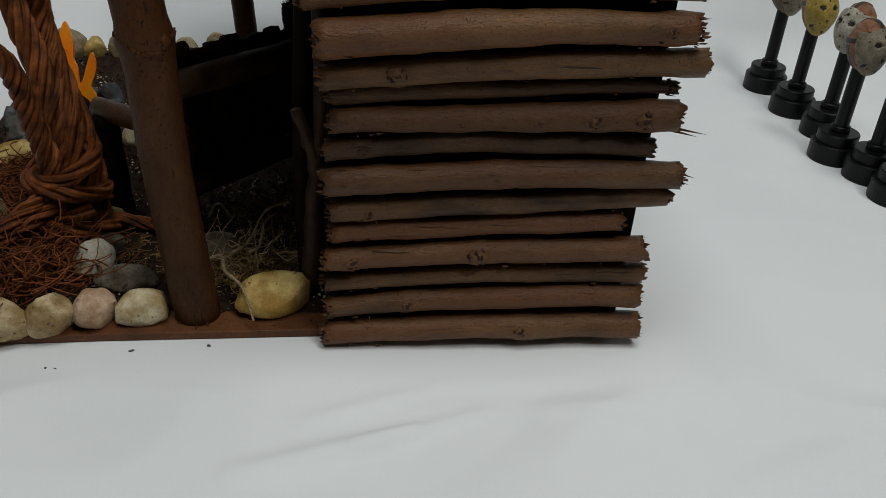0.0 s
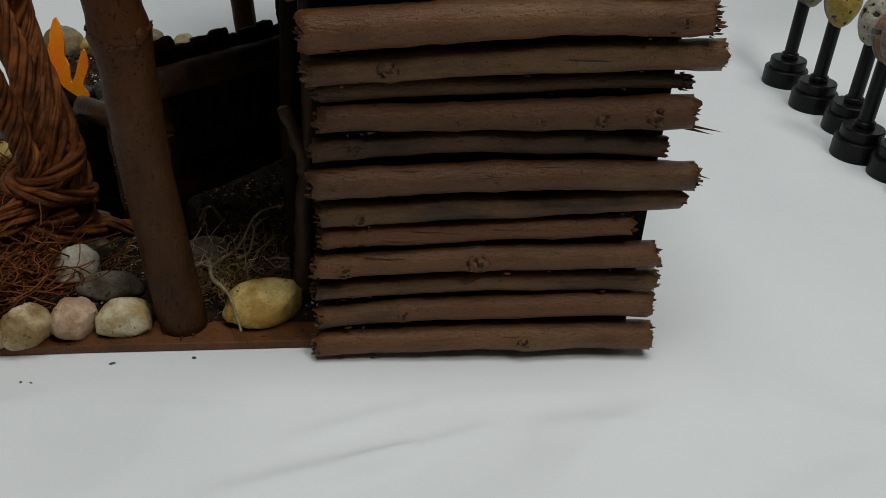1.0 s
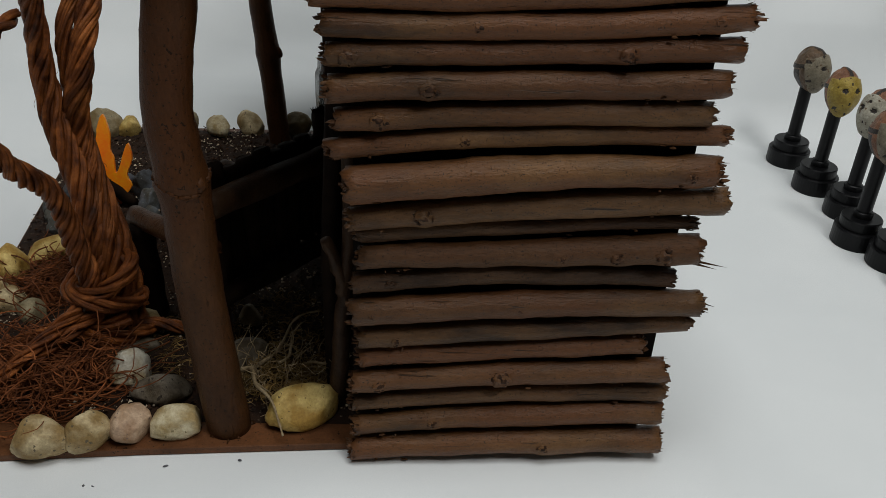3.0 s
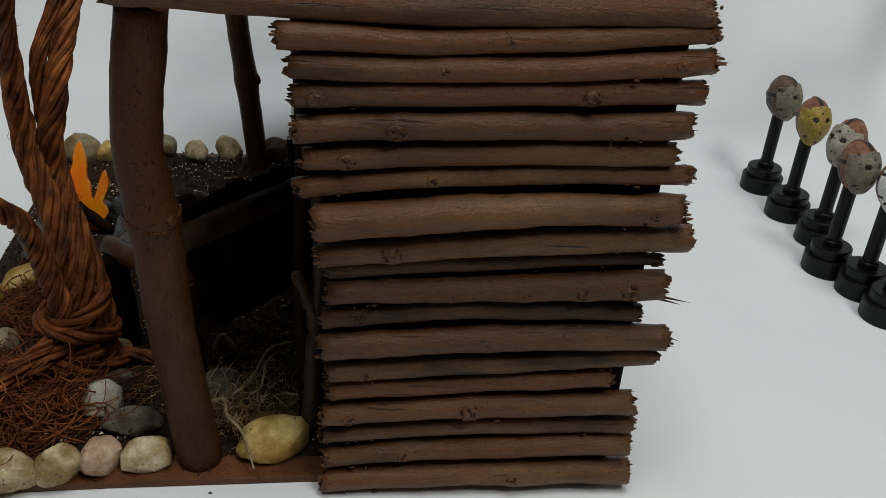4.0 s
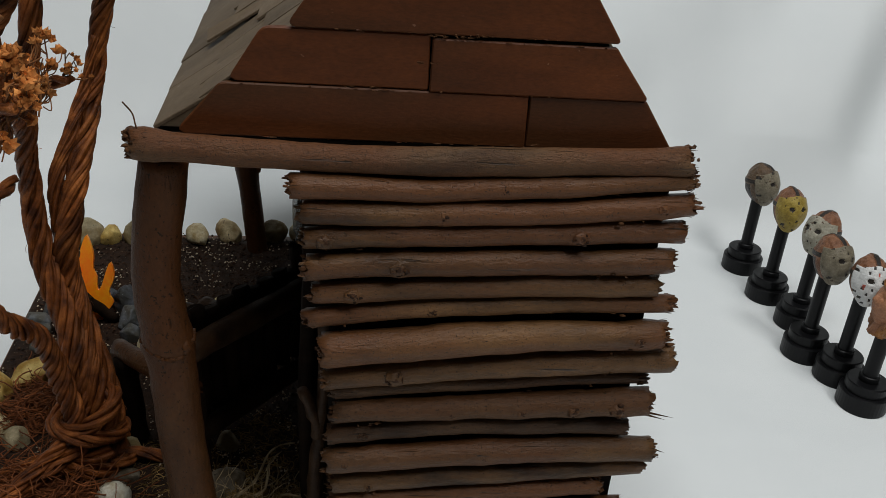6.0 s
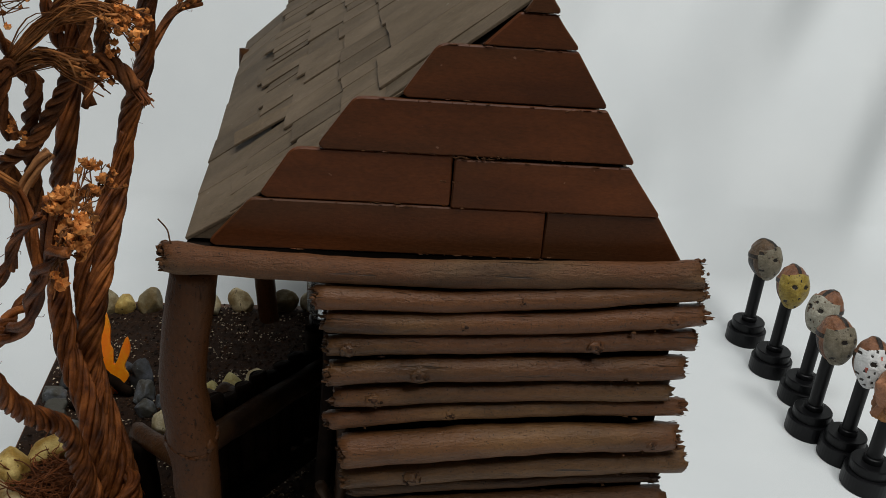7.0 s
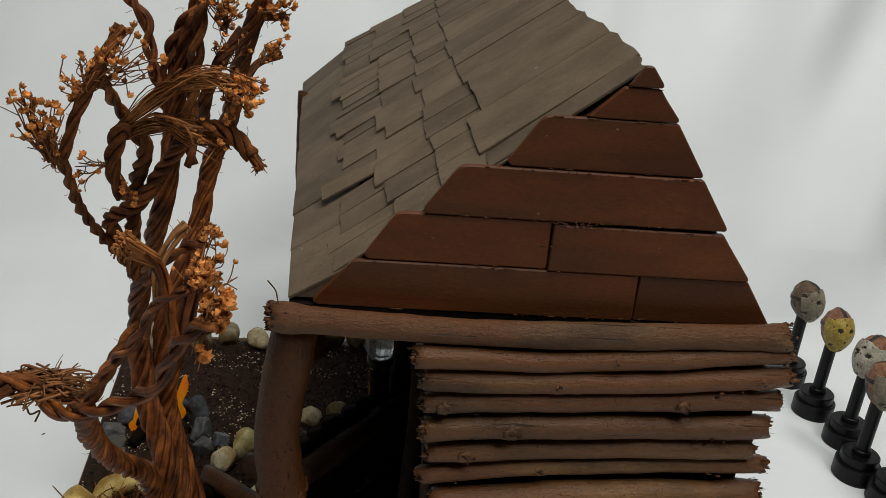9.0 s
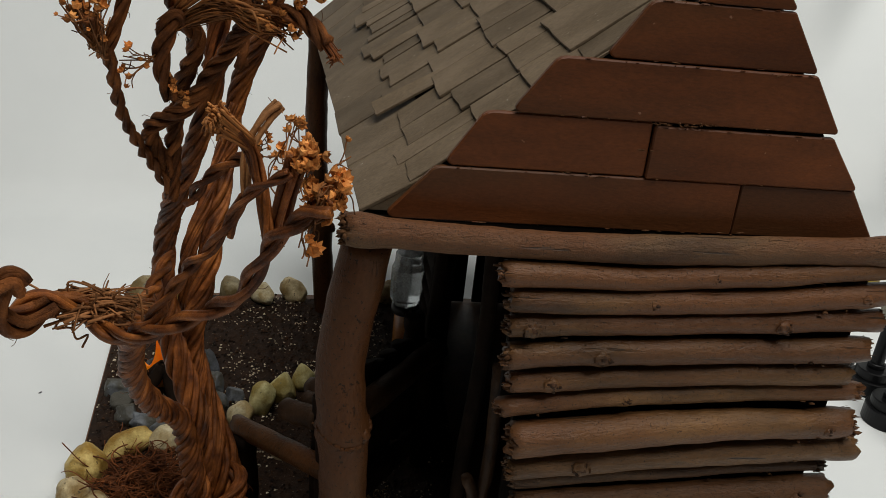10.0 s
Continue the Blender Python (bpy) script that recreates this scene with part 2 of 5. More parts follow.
def part(name, bm, material, parent, label="", smooth=True):
    ob = mesh_object(name, bm, material, parent, smooth)
    return tagged(ob, label) if label else ob


def thing(name, place=(0, 0, 0), label="", category="", group="", kind=""):
    ob = new(name)
    ob.empty_display_size = 0.01
    ob.location = place
    return tagged(ob, label, category, group, kind)


def smooth_path(points, per=6):
    """A smooth line through a few control points."""
    p = [Vector(q) for q in points]
    p = [p[0] * 2 - p[1]] + p + [p[-1] * 2 - p[-2]]
    out = []
    for i in range(1, len(p) - 2):
        a, b, c, d = p[i - 1:i + 3]
        for k in range(per):
            t = k / per
            out.append(0.5 * (2 * b + (c - a) * t + (2 * a - 5 * b + 4 * c - d) * t * t + (3 * b - a - 3 * c + d) * t ** 3))
    out.append(p[-2])
    return out


def frames_along(path):
    t = [(path[min(i + 1, len(path) - 1)] - path[max(i - 1, 0)]).normalized() for i in range(len(path))]
    n = t[0].orthogonal().normalized()
    out = []
    for d in t:
        n = (n - d * n.dot(d))
        n = n.normalized() if n.length > 1e-9 else d.orthogonal().normalized()
        out.append((d, n, d.cross(n)))
    return out


def tube(bm, path, radius, segs=8, rough=0.0, seed=0.0, freq=250.0, jag=0.0, material=0, flat=1.0):
    """A tube along a path; radius is a number or a function of 0..1; jag tears the ends."""
    fr = frames_along(path)
    rings, last = [], len(path) - 1
    for i, p in enumerate(path):
        u = i / last
        r0 = radius(u) if callable(radius) else radius
        ring = []
        for k in range(segs):
            a = 2 * math.pi * k / segs
            d = fr[i][1] * math.cos(a) + fr[i][2] * math.sin(a) * flat
            q = p + d * r0
            r = r0 * (1 + rough * noise.noise(q * freq + Vector((seed, 0, 0))))
            q = p + d * r
            if jag and i in (0, last):
                q += fr[i][0] * (jag * (1.1 * noise.noise(Vector((math.cos(a) * 1.6, math.sin(a) * 1.6, seed * 3.1 + i))) + (R.random() - 0.5) * 0.45)) * (1 if i else -1)
            ring.append(bm.verts.new(q))
        rings.append(ring)
    for a, b in zip(rings, rings[1:]):
        for k in range(segs):
            f = bm.faces.new((a[k], a[(k + 1) % segs], b[(k + 1) % segs], b[k]))
            f.material_index = material
    for ring, s in ((rings[0], -1), (rings[-1], 1)):
        mid = bm.verts.new(sum((v.co for v in ring), Vector()) / segs)
        for k in range(segs):
            v = (ring[k], ring[(k + 1) % segs], mid)
            f = bm.faces.new(v if s > 0 else v[::-1])
            f.material_index = material
    return rings


def spike(bm, base, tip, r, material=0):
    d = (tip - base).normalized()
    n = d.orthogonal().normalized()
    b = d.cross(n)
    v = [bm.verts.new(base + (n * math.cos(a) + b * math.sin(a)) * r) for a in (0, 2.1, 4.2)]
    t = bm.verts.new(tip)
    for i in range(3):
        bm.faces.new((v[i], v[(i + 1) % 3], t)).material_index = material


def lump(bm, centre, size, seed, rough=0.18, freq=1.3, sub=3, material=0, turn=0.0, power=1.0, facets=0, worn=0.85):
    """A worn stone: an uneven ball, flattened below, with some worn-down flat sides."""
    rot = Matrix.Rotation(turn, 3, "Z")
    cut = random.Random(int(seed * 1000) % 99991)
    flats = [(Vector((cut.gauss(0, 1), cut.gauss(0, 1), cut.gauss(0.15, 0.8))).normalized(), cut.uniform(0.66, 0.92)) for _ in range(facets)]
    made = bmesh.ops.create_icosphere(bm, subdivisions=sub, radius=1.0)
    for v in made["verts"]:
        d = v.co.normalized()
        k = 1 + rough * noise.noise(d * freq + Vector((seed * 7.3, seed, 1))) + rough * 0.35 * noise.noise(d * freq * 3 + Vector((seed, 5, seed)))
        k *= 1 + rough * 0.16 * noise.noise(d * freq * 7 + Vector((seed, seed, 9)))
        q = Vector([math.copysign(abs(c) ** power, c) for c in d]) * k
        for way, off in flats:
            over = q.dot(way) - off
            if over > 0:
                q -= way * (over * worn)
        if q.z < -0.62:
            q.z = -0.62 + (q.z + 0.62) * 0.25
        q = rot @ Vector((q.x * size[0], q.y * size[1], q.z * size[2]))
        v.co = q + Vector(centre)
    if material:
        for f in {f for v in made["verts"] for f in v.link_faces}:
            f.material_index = material


def slab(bm, corners, thick, bevel=0.0006):
    """A plate from a flat outline, thickened towards its back, with bevelled edges."""
    v = [bm.verts.new(c) for c in corners]
    f = bm.faces.new(v)
    f.normal_update()
    n = f.normal.copy()
    ex = bmesh.ops.extrude_face_region(bm, geom=[f])
    new_v = [g for g in ex["geom"] if isinstance(g, bmesh.types.BMVert)]
    bmesh.ops.translate(bm, vec=-n * thick, verts=new_v)
    bmesh.ops.recalc_face_normals(bm, faces=bm.faces)
    if bevel:
        bmesh.ops.bevel(bm, geom=list(bm.edges), offset=bevel, segments=1, affect="EDGES")


def box(bm, lo, hi, bevel=0.0):
    made = bmesh.ops.create_cube(bm, size=1.0)
    for v in made["verts"]:
        v.co = Vector([lo[i] + (v.co[i] + 0.5) * (hi[i] - lo[i]) for i in range(3)])
    if bevel:
        bmesh.ops.bevel(bm, geom=list({e for v in made["verts"] for e in v.link_edges}), offset=bevel, segments=2, affect="EDGES")


def lathe(bm, profile, segs=40):
    rings = [[bm.verts.new((r * math.cos(2 * math.pi * k / segs), r * math.sin(2 * math.pi * k / segs), z)) for k in range(segs)] for r, z in profile]
    for a, b in zip(rings, rings[1:]):
        for k in range(segs):
            bm.faces.new((a[k], a[(k + 1) % segs], b[(k + 1) % segs], b[k]))
    bm.faces.new(rings[0][::-1])
    bm.faces.new(rings[-1])


# ---- room, table and sheet ----
def room():
    bm = bmesh.new()
    box(bm, (-2.3, -2.6, -0.8), (2.3, 2.0, -0.75))
    tagged(mesh_object("floor", bm, M_TABLE, smooth=False), "brown wooden floor of the room", "floor", kind="structure")
    for name, lo, hi in (("wall_south", (-2.3, -2.7, -0.75), (2.3, -2.6, 1.9)), ("wall_north", (-2.3, 2.0, -0.75), (2.3, 2.1, 1.9)),
                         ("wall_west", (-2.4, -2.7, -0.75), (-2.3, 2.1, 1.9)), ("wall_east", (2.3, -2.7, -0.75), (2.4, 2.1, 1.9))):
        bm = bmesh.new()
        box(bm, lo, hi)
        tagged(mesh_object(name, bm, M_WALL, smooth=False), "plain off-white painted room wall", "wall", kind="structure")
    bm = bmesh.new()
    box(bm, (-2.4, -2.7, 1.9), (2.4, 2.1, 1.98))
    tagged(mesh_object("ceiling", bm, M_WALL, smooth=False), "plain off-white ceiling", "ceiling", kind="structure")
    table = thing("table", (0, 0, -0.75), "wooden table under the white cotton sheet", "table")
    bm = bmesh.new()
    box(bm, (-0.9, -0.75, 0.706), (0.9, 0.65, 0.742), 0.004)
    part("tabletop", bm, M_TABLE, table, smooth=False)
    for x in (-0.84, 0.84):
        for y in (-0.69, 0.59):
            bm = bmesh.new()
            box(bm, (x - 0.03, y - 0.03, 0), (x + 0.03, y + 0.03, 0.706), 0.004)
            part("leg", bm, M_TABLE, table, smooth=False)


# soft wrinkles in the flat of the sheet: two ends, width, height
CREASES = [(-0.075, -0.09, 0.0, -0.062, 0.006, 0.0022), (-0.03, -0.075, 0.03, -0.05, 0.004, 0.0016), (0.0, -0.035, 0.075, -0.03, 0.006, 0.0016),
           (-0.05, -0.06, 0.01, -0.035, 0.005, 0.0012), (0.04, -0.05, 0.1, -0.055, 0.006, 0.0014), (0.12, 0.06, 0.3, 0.02, 0.012, 0.0022),
           (0.14, 0.15, 0.33, 0.07, 0.014, 0.0026), (0.1, -0.1, 0.2, -0.06, 0.01, 0.0016), (0.225, 0.2, 0.32, 0.09, 0.011, 0.0032), (0.33, 0.1, 0.45, 0.02, 0.014, 0.003)]


def sheet_height(x, s):
    """Place of the sheet at x across and s along its way: flat, then up in a sweep behind the model."""
    k = max(0.0, min(1.0, (0.16 - x) / 0.26))
    bend, r = 0.352 + 0.012 * math.sin(x * 7 + 1.0) + 0.14 * k * k * (3 - 2 * k), 0.06
    lean = 0.98
    if s < bend:
        y, z, ny, nz = s, 0.0, 0.0, 1.0
    elif s < bend + r * lean:
        a = (s - bend) / r
        y, z = bend + r * math.sin(a), r * (1 - math.cos(a))
        ny, nz = -math.sin(a), math.cos(a)
    else:
        d = s - bend - r * lean
        y, z = bend + r * math.sin(lean) + d * math.cos(lean), r * (1 - math.cos(lean)) + d * math.sin(lean)
        ny, nz = -math.sin(lean), math.cos(lean)
    up = max(0.0, min(1.0, (s - bend) / 0.12))
    folds = up * (0.013 * math.sin(x * 24 + s * 9 + 2.2 * math.sin(s * 5)) + 0.006 * math.sin(x * 55 - s * 16))
    folds *= 0.2 + 0.8 * max(0.0, min(1.0, (x + 0.05) / 0.2))
    folds += up * max(0.0, min(1.0, (x - 0.12) / 0.2)) * 0.012 * math.sin(x * 30 - (s - 0.35) * 26 + 1.0)
    w = noise.noise(Vector((x * 14, s * 9, 0.3)))
    crease = 0.0024 * max(0.0, 1 - abs(noise.noise(Vector((x * 5 + s * 4, s * 10 - x * 3, 3.3)))) * 5)
    near = 1.0 if s < -0.03 else max(0.15, 1 - (s + 0.03) * 12)
    gap = min(max(-0.252 - x, x - 0.1, -0.014 - s, s - 0.372), max(0.272 - x, x - 0.325, 0.118 - s, s - 0.352))
    under = max(0.0, min(1.0, gap / 0.03))
    for ax, ay, bx, by, wide, high in CREASES:
        ex, ey = bx - ax, by - ay
        u = ((x - ax) * ex + (s - ay) * ey) / (ex * ex + ey * ey)
        if -0.3 < u < 1.3:
            off = abs((x - ax) * ey - (s - ay) * ex) / math.hypot(ex, ey) / wide
            if off < 3:
                crease += high * math.exp(-off * off) * max(0.0, 1 - (2 * u - 1) ** 2) ** 0.5 if 0 < u < 1 else 0.0
    h = (0.0014 * w + crease * 1.7 * near) * under * (1 - 0.6 * up) + folds
    if up <= 0:
        h = max(h, 0.0) * under
    return Vector((x, y + ny * h, z + nz * h))


def sheet():
    xs = list(np.linspace(-0.85, -0.3, 50)) + list(np.linspace(-0.296, 0.42, 250)) + list(np.linspace(0.425, 0.85, 45))
    ss = list(np.linspace(-0.72, -0.2, 40)) + list(np.linspace(-0.197, 0.62, 280)) + list(np.linspace(0.625, 1.15, 60))
    verts = [sheet_height(float(x), float(v)) for v in ss for x in xs]
    nx = len(xs)
    faces = [(j * nx + i, j * nx + i + 1, (j + 1) * nx + i + 1, (j + 1) * nx + i) for j in range(len(ss) - 1) for i in range(nx - 1)]
    me = bpy.data.meshes.new("ground")
    me.from_pydata(verts, [], faces)
    me.materials.append(M_SHEET)
    me.polygons.foreach_set("use_smooth", [True] * len(me.polygons))
    ob = new("ground", me)
    tagged(ob, "white cotton sheet with soft wrinkles, swept up behind the model", "sheet", kind="structure")
    # lint and crumbs on the sheet
    bm = bmesh.new()
    r = random.Random(3)
    for x, y in ((-0.152, -0.028), (-0.148, -0.0285), (-0.118, -0.034), (-0.121, -0.016), (0.012, -0.092), (-0.16, -0.055),
                 (-0.155, -0.08), (-0.139, -0.06), (-0.09, -0.012), (-0.128, -0.095), (-0.29, 0.21), (0.205, -0.03)):
        lump(bm, (x, y, 0.0004), (0.0007 + r.random() * 0.0008, 0.0004 + r.random() * 0.0004, 0.0004), r.random() * 9, sub=1, turn=r.random() * 3)
    tagged(mesh_object("crumbs", bm, M_LINT), "dark crumbs and lint scattered on the sheet", "crumbs", kind="stuff")


# ---- the model's base ----
def soil_edge(y):
    """The soil's outer edge, which slants as the board does."""
    return -0.2475 - 0.1 * (y - 0.15)


def base_and_soil():
    bm = bmesh.new()
    v = [(-0.232, -0.0178, 0.004), (-0.135, -0.0098, 0.004), (-0.03, -0.0035, 0.004), (0.088, 0.001, 0.004), (0.088, 0.358, 0.004), (-0.2675, 0.345, 0.004)]
    slab(bm, v, 0.0038, 0.0004)
    tagged(mesh_object("base_board", bm, M_BASE, smooth=False), "brown painted plywood base board under the model", "board", kind="structure")
    bm = bmesh.new()
    nx, ny = 90, 130
    grid = []
    for j in range(ny + 1):
        row = []
        for i in range(nx + 1):
            y = 0.008 + 0.335 * j / ny
            edge = soil_edge(y)
            x = edge + (-0.032 - edge) * i / nx
            e = min(1.0, min(x - edge, -0.032 - x, y - 0.008, 0.343 - y) / 0.012)
            h = 0.0042 + max(0, e) * (0.0022 + 0.0022 * noise.noise(Vector((x * 30, y * 30, 0))) + 0.0012 * noise.noise(Vector((x * 150, y * 150, 4))))
            row.append(bm.verts.new((x, y, h)))
        grid.append(row)
    for j in range(ny):
        for i in range(nx):
            bm.faces.new((grid[j][i], grid[j][i + 1], grid[j + 1][i + 1], grid[j + 1][i]))
    tagged(mesh_object("soil", bm, M_SOIL), "dark brown crumbly soil spread over the base board", "soil", kind="stuff")
    r = random.Random(11)
    for name, count, material, size, label in (("soil_grains", 6500, M_GRAIN, 0.0009, "dark soil crumbs on the model's ground"),
                                               ("pale_grains", 5200, M_PALEGRAIN, 0.0007, "pale perlite specks in the dark soil")):
        verts, faces = [], []
        for _ in range(count):
            y = 0.012 + 0.33 * r.random()
            x = soil_edge(y) + 0.002 + (-0.036 - soil_edge(y)) * r.random()
            if name == "pale_grains" and noise.noise(Vector((x * 45, y * 45, 9))) < 0.04:
                continue
            s, z = size * (0.5 + r.random()), 0.0065 + 0.0015 * r.random() + 0.0022 * noise.noise(Vector((x * 30, y * 30, 0)))
            b = len(verts)
            for d in ((1, 0, 0), (-0.5, 0.87, 0), (-0.5, -0.87, 0), (0, 0, 1), (0, 0, -1)):
                verts.append((x + s * d[0] * (0.6 + r.random()), y + s * d[1] * (0.6 + r.random()), z + s * d[2] * (0.5 + 0.5 * r.random())))
            for f in ((0, 1, 3), (1, 2, 3), (2, 0, 3), (1, 0, 4), (2, 1, 4), (0, 2, 4)):
                faces.append([b + k for k in f])
        me = bpy.data.meshes.new(name)
        me.from_pydata(verts, [], faces)
        me.materials.append(material)
        tagged(new(name, me), label, "soil", kind="stuff")


# ---- the cabin ----
# height, half thickness, left end, right end, bow, height change from left to right, taper
UPPER_LOGS = [
    (0.2070, 0.0043, -0.0550, 0.0940, -0.0026, 0.0070, -0.11),
    (0.1967, 0.0046, -0.0510, 0.0960, -0.0017, 0.0069, 0.01),
    (0.1857, 0.0044, -0.0500, 0.0940, 0.0002, 0.0058, 0.07),
    (0.1736, 0.0052, -0.0495, 0.0915, 0.0008, 0.0047, -0.01),
    (0.1620, 0.0045, -0.0465, 0.0880, 0.0010, 0.0056, 0.04),
    (0.1517, 0.0040, -0.0490, 0.0960, 0.0026, 0.0084, -0.02),
    (0.1387, 0.0066, -0.0430, 0.0955, 0.0019, 0.0082, -0.11),
    (0.1248, 0.0052, -0.0420, 0.1015, 0.0017, 0.0102, 0.09),
    (0.1157, 0.0031, -0.0380, 0.0910, 0.0010, 0.0073, -0.18)]
LOWER_LOGS = [
    (0.1056, 0.0054, -0.0380, 0.0950, 0.0008, 0.0056, 0.15),
    (0.0925, 0.0042, -0.0400, 0.0870, 0.0029, 0.0035, -0.06),
    (0.0805, 0.0058, -0.0410, 0.1000, 0.0021, 0.0065, 0.01),
    (0.0690, 0.0046, -0.0380, 0.0970, 0.0001, 0.0083, -0.04),
    (0.0577, 0.0043, -0.0380, 0.0800, 0.0006, 0.0069, 0.02),
    (0.0448, 0.0053, -0.0410, 0.0920, 0.0013, 0.0057, 0.06),
    (0.0326, 0.0041, -0.0410, 0.0940, 0.0022, 0.0059, 0.09),
    (0.0213, 0.0052, -0.0400, 0.0940, 0.0022, 0.0058, 0.11),
    (0.0080, 0.0060, -0.0410, 0.0960, 0.0012, 0.0030, 0.06)]
LOGS = UPPER_LOGS + LOWER_LOGS
# knots: log, place along it, size
KNOTS = [(14, 0.47, 0.0056), (7, 0.19, 0.0048), (9, 0.57, 0.0026), (9, 0.90, 0.0046), (9, 0.76, 0.0036), (11, 0.48, 0.0022), (3, 0.25, 0.0044), (2, 0.065, 0.0042),
         (2, 0.72, 0.0042), (4, 0.12, 0.0042), (10, 0.1, 0.0028), (16, 0.25, 0.0030), (17, 0.62, 0.0034), (12, 0.1, 0.003), (5, 0.33, 0.0026), (1, 0.36, 0.0026),
         (9, 0.36, 0.0020), (0, 0.52, 0.0020), (11, 0.06, 0.002), (14, 0.07, 0.0038), (6, 0.93, 0.0030), (1, 0.92, 0.003)]


def log_mesh(bm, a, b, r, bow, seed, knots=(), sag_axis=(0, 0, 1), torn=1.0, along=36, taper=0.0):
    """A twig from a to b: uneven, bowed, knotted, with torn ends."""
    a, b = Vector(a), Vector(b)
    d = (b - a).normalized()
    path = []
    for i in range(along + 1):
        u = i / along
        p = a.lerp(b, u) + Vector(sag_axis) * (bow * (1 - (2 * u - 1) ** 2) + 0.0009 * noise.noise(Vector((u * 4, seed, 0))))
        p += Vector((0, 1, 0)) * 0.0007 * noise.noise(Vector((u * 5, seed, 7)))
        path.append(p)

    def radius(u):
        k = r * (1 + taper * (2 * u - 1) + 0.09 * noise.noise(Vector((u * 4, seed * 3, 2))) + 0.035 * noise.noise(Vector((u * 22, seed, 5))))
        for at, size in knots:
            k += size * 0.16 * math.exp(-((u - at) / 0.022) ** 2)
        return k

    tube(bm, path, radius, 24, rough=0.07, seed=seed, freq=120, jag=0.0027 * torn)
    rnd = random.Random(int(seed * 100))
    side = d.orthogonal().normalized()
    other = d.cross(side)
    for end, way in ((path[0], -d), (path[-1], d)):
        for _ in range(int((26 if way.x < 0 else 54) * torn)):
            ang, rr = rnd.random() * 6.283, r * (0.45 + 0.5 * rnd.random())
            out = side * math.cos(ang) + other * math.sin(ang)
            long = rnd.random() ** 3
            p = end + out * rr - way * 0.002
            q = p + way * (0.0018 + (0.0014 if way.x < 0 else 0.0030) * long * torn) + out * 0.0014 * (rnd.random() - 0.25)
            spike(bm, p, q, 0.0002 + 0.0005 * rnd.random() * (1 - 0.7 * long), 1 if rnd.random() < 0.45 else 0)
        for _ in range(int(16 * torn)):                        # flat chips that stand out of the break
            ang, rr = rnd.random() * 6.283, r * (0.3 + 0.55 * rnd.random())
            out = side * math.cos(ang) + other * math.sin(ang)
            lump(bm, end + out * rr + way * rnd.uniform(-0.001, 0.0012), (rnd.uniform(0.001, 0.0026), rnd.uniform(0.0005, 0.0012), rnd.uniform(0.0004, 0.001)), rnd.random() * 9, rough=1.0, freq=2.2, sub=1, material=rnd.choice((0, 0, 1)))
    return path, radius


def knot(bm, p, r, size, seed):
    """A burr with a few crusty bumps round a cut side shoot, on the log's face."""
    rnd = random.Random(int(seed * 50))
    lump(bm, p + Vector((0, -r * 0.9, 0)), (size * 0.78, size * 0.42, size * 0.66), seed, rough=0.4, freq=1.8, sub=3, turn=0.2)
    lump(bm, p + Vector((0, -r * 0.93 - size * 0.26, size * 0.08)), (size * 0.34, size * 0.2, size * 0.3), seed + 3, rough=0.6, freq=2.0, sub=2, material=2)
    for _ in range(8):
        a = rnd.random() * 6.283
        lump(bm, p + Vector((math.cos(a) * size * rnd.uniform(0.3, 0.75), -r * 0.95 - size * rnd.uniform(0.0, 0.2), math.sin(a) * size * rnd.uniform(0.3, 0.6))), [size * rnd.uniform(0.08, 0.3) for _ in range(3)], seed + a, rough=0.8, sub=1, material=2)


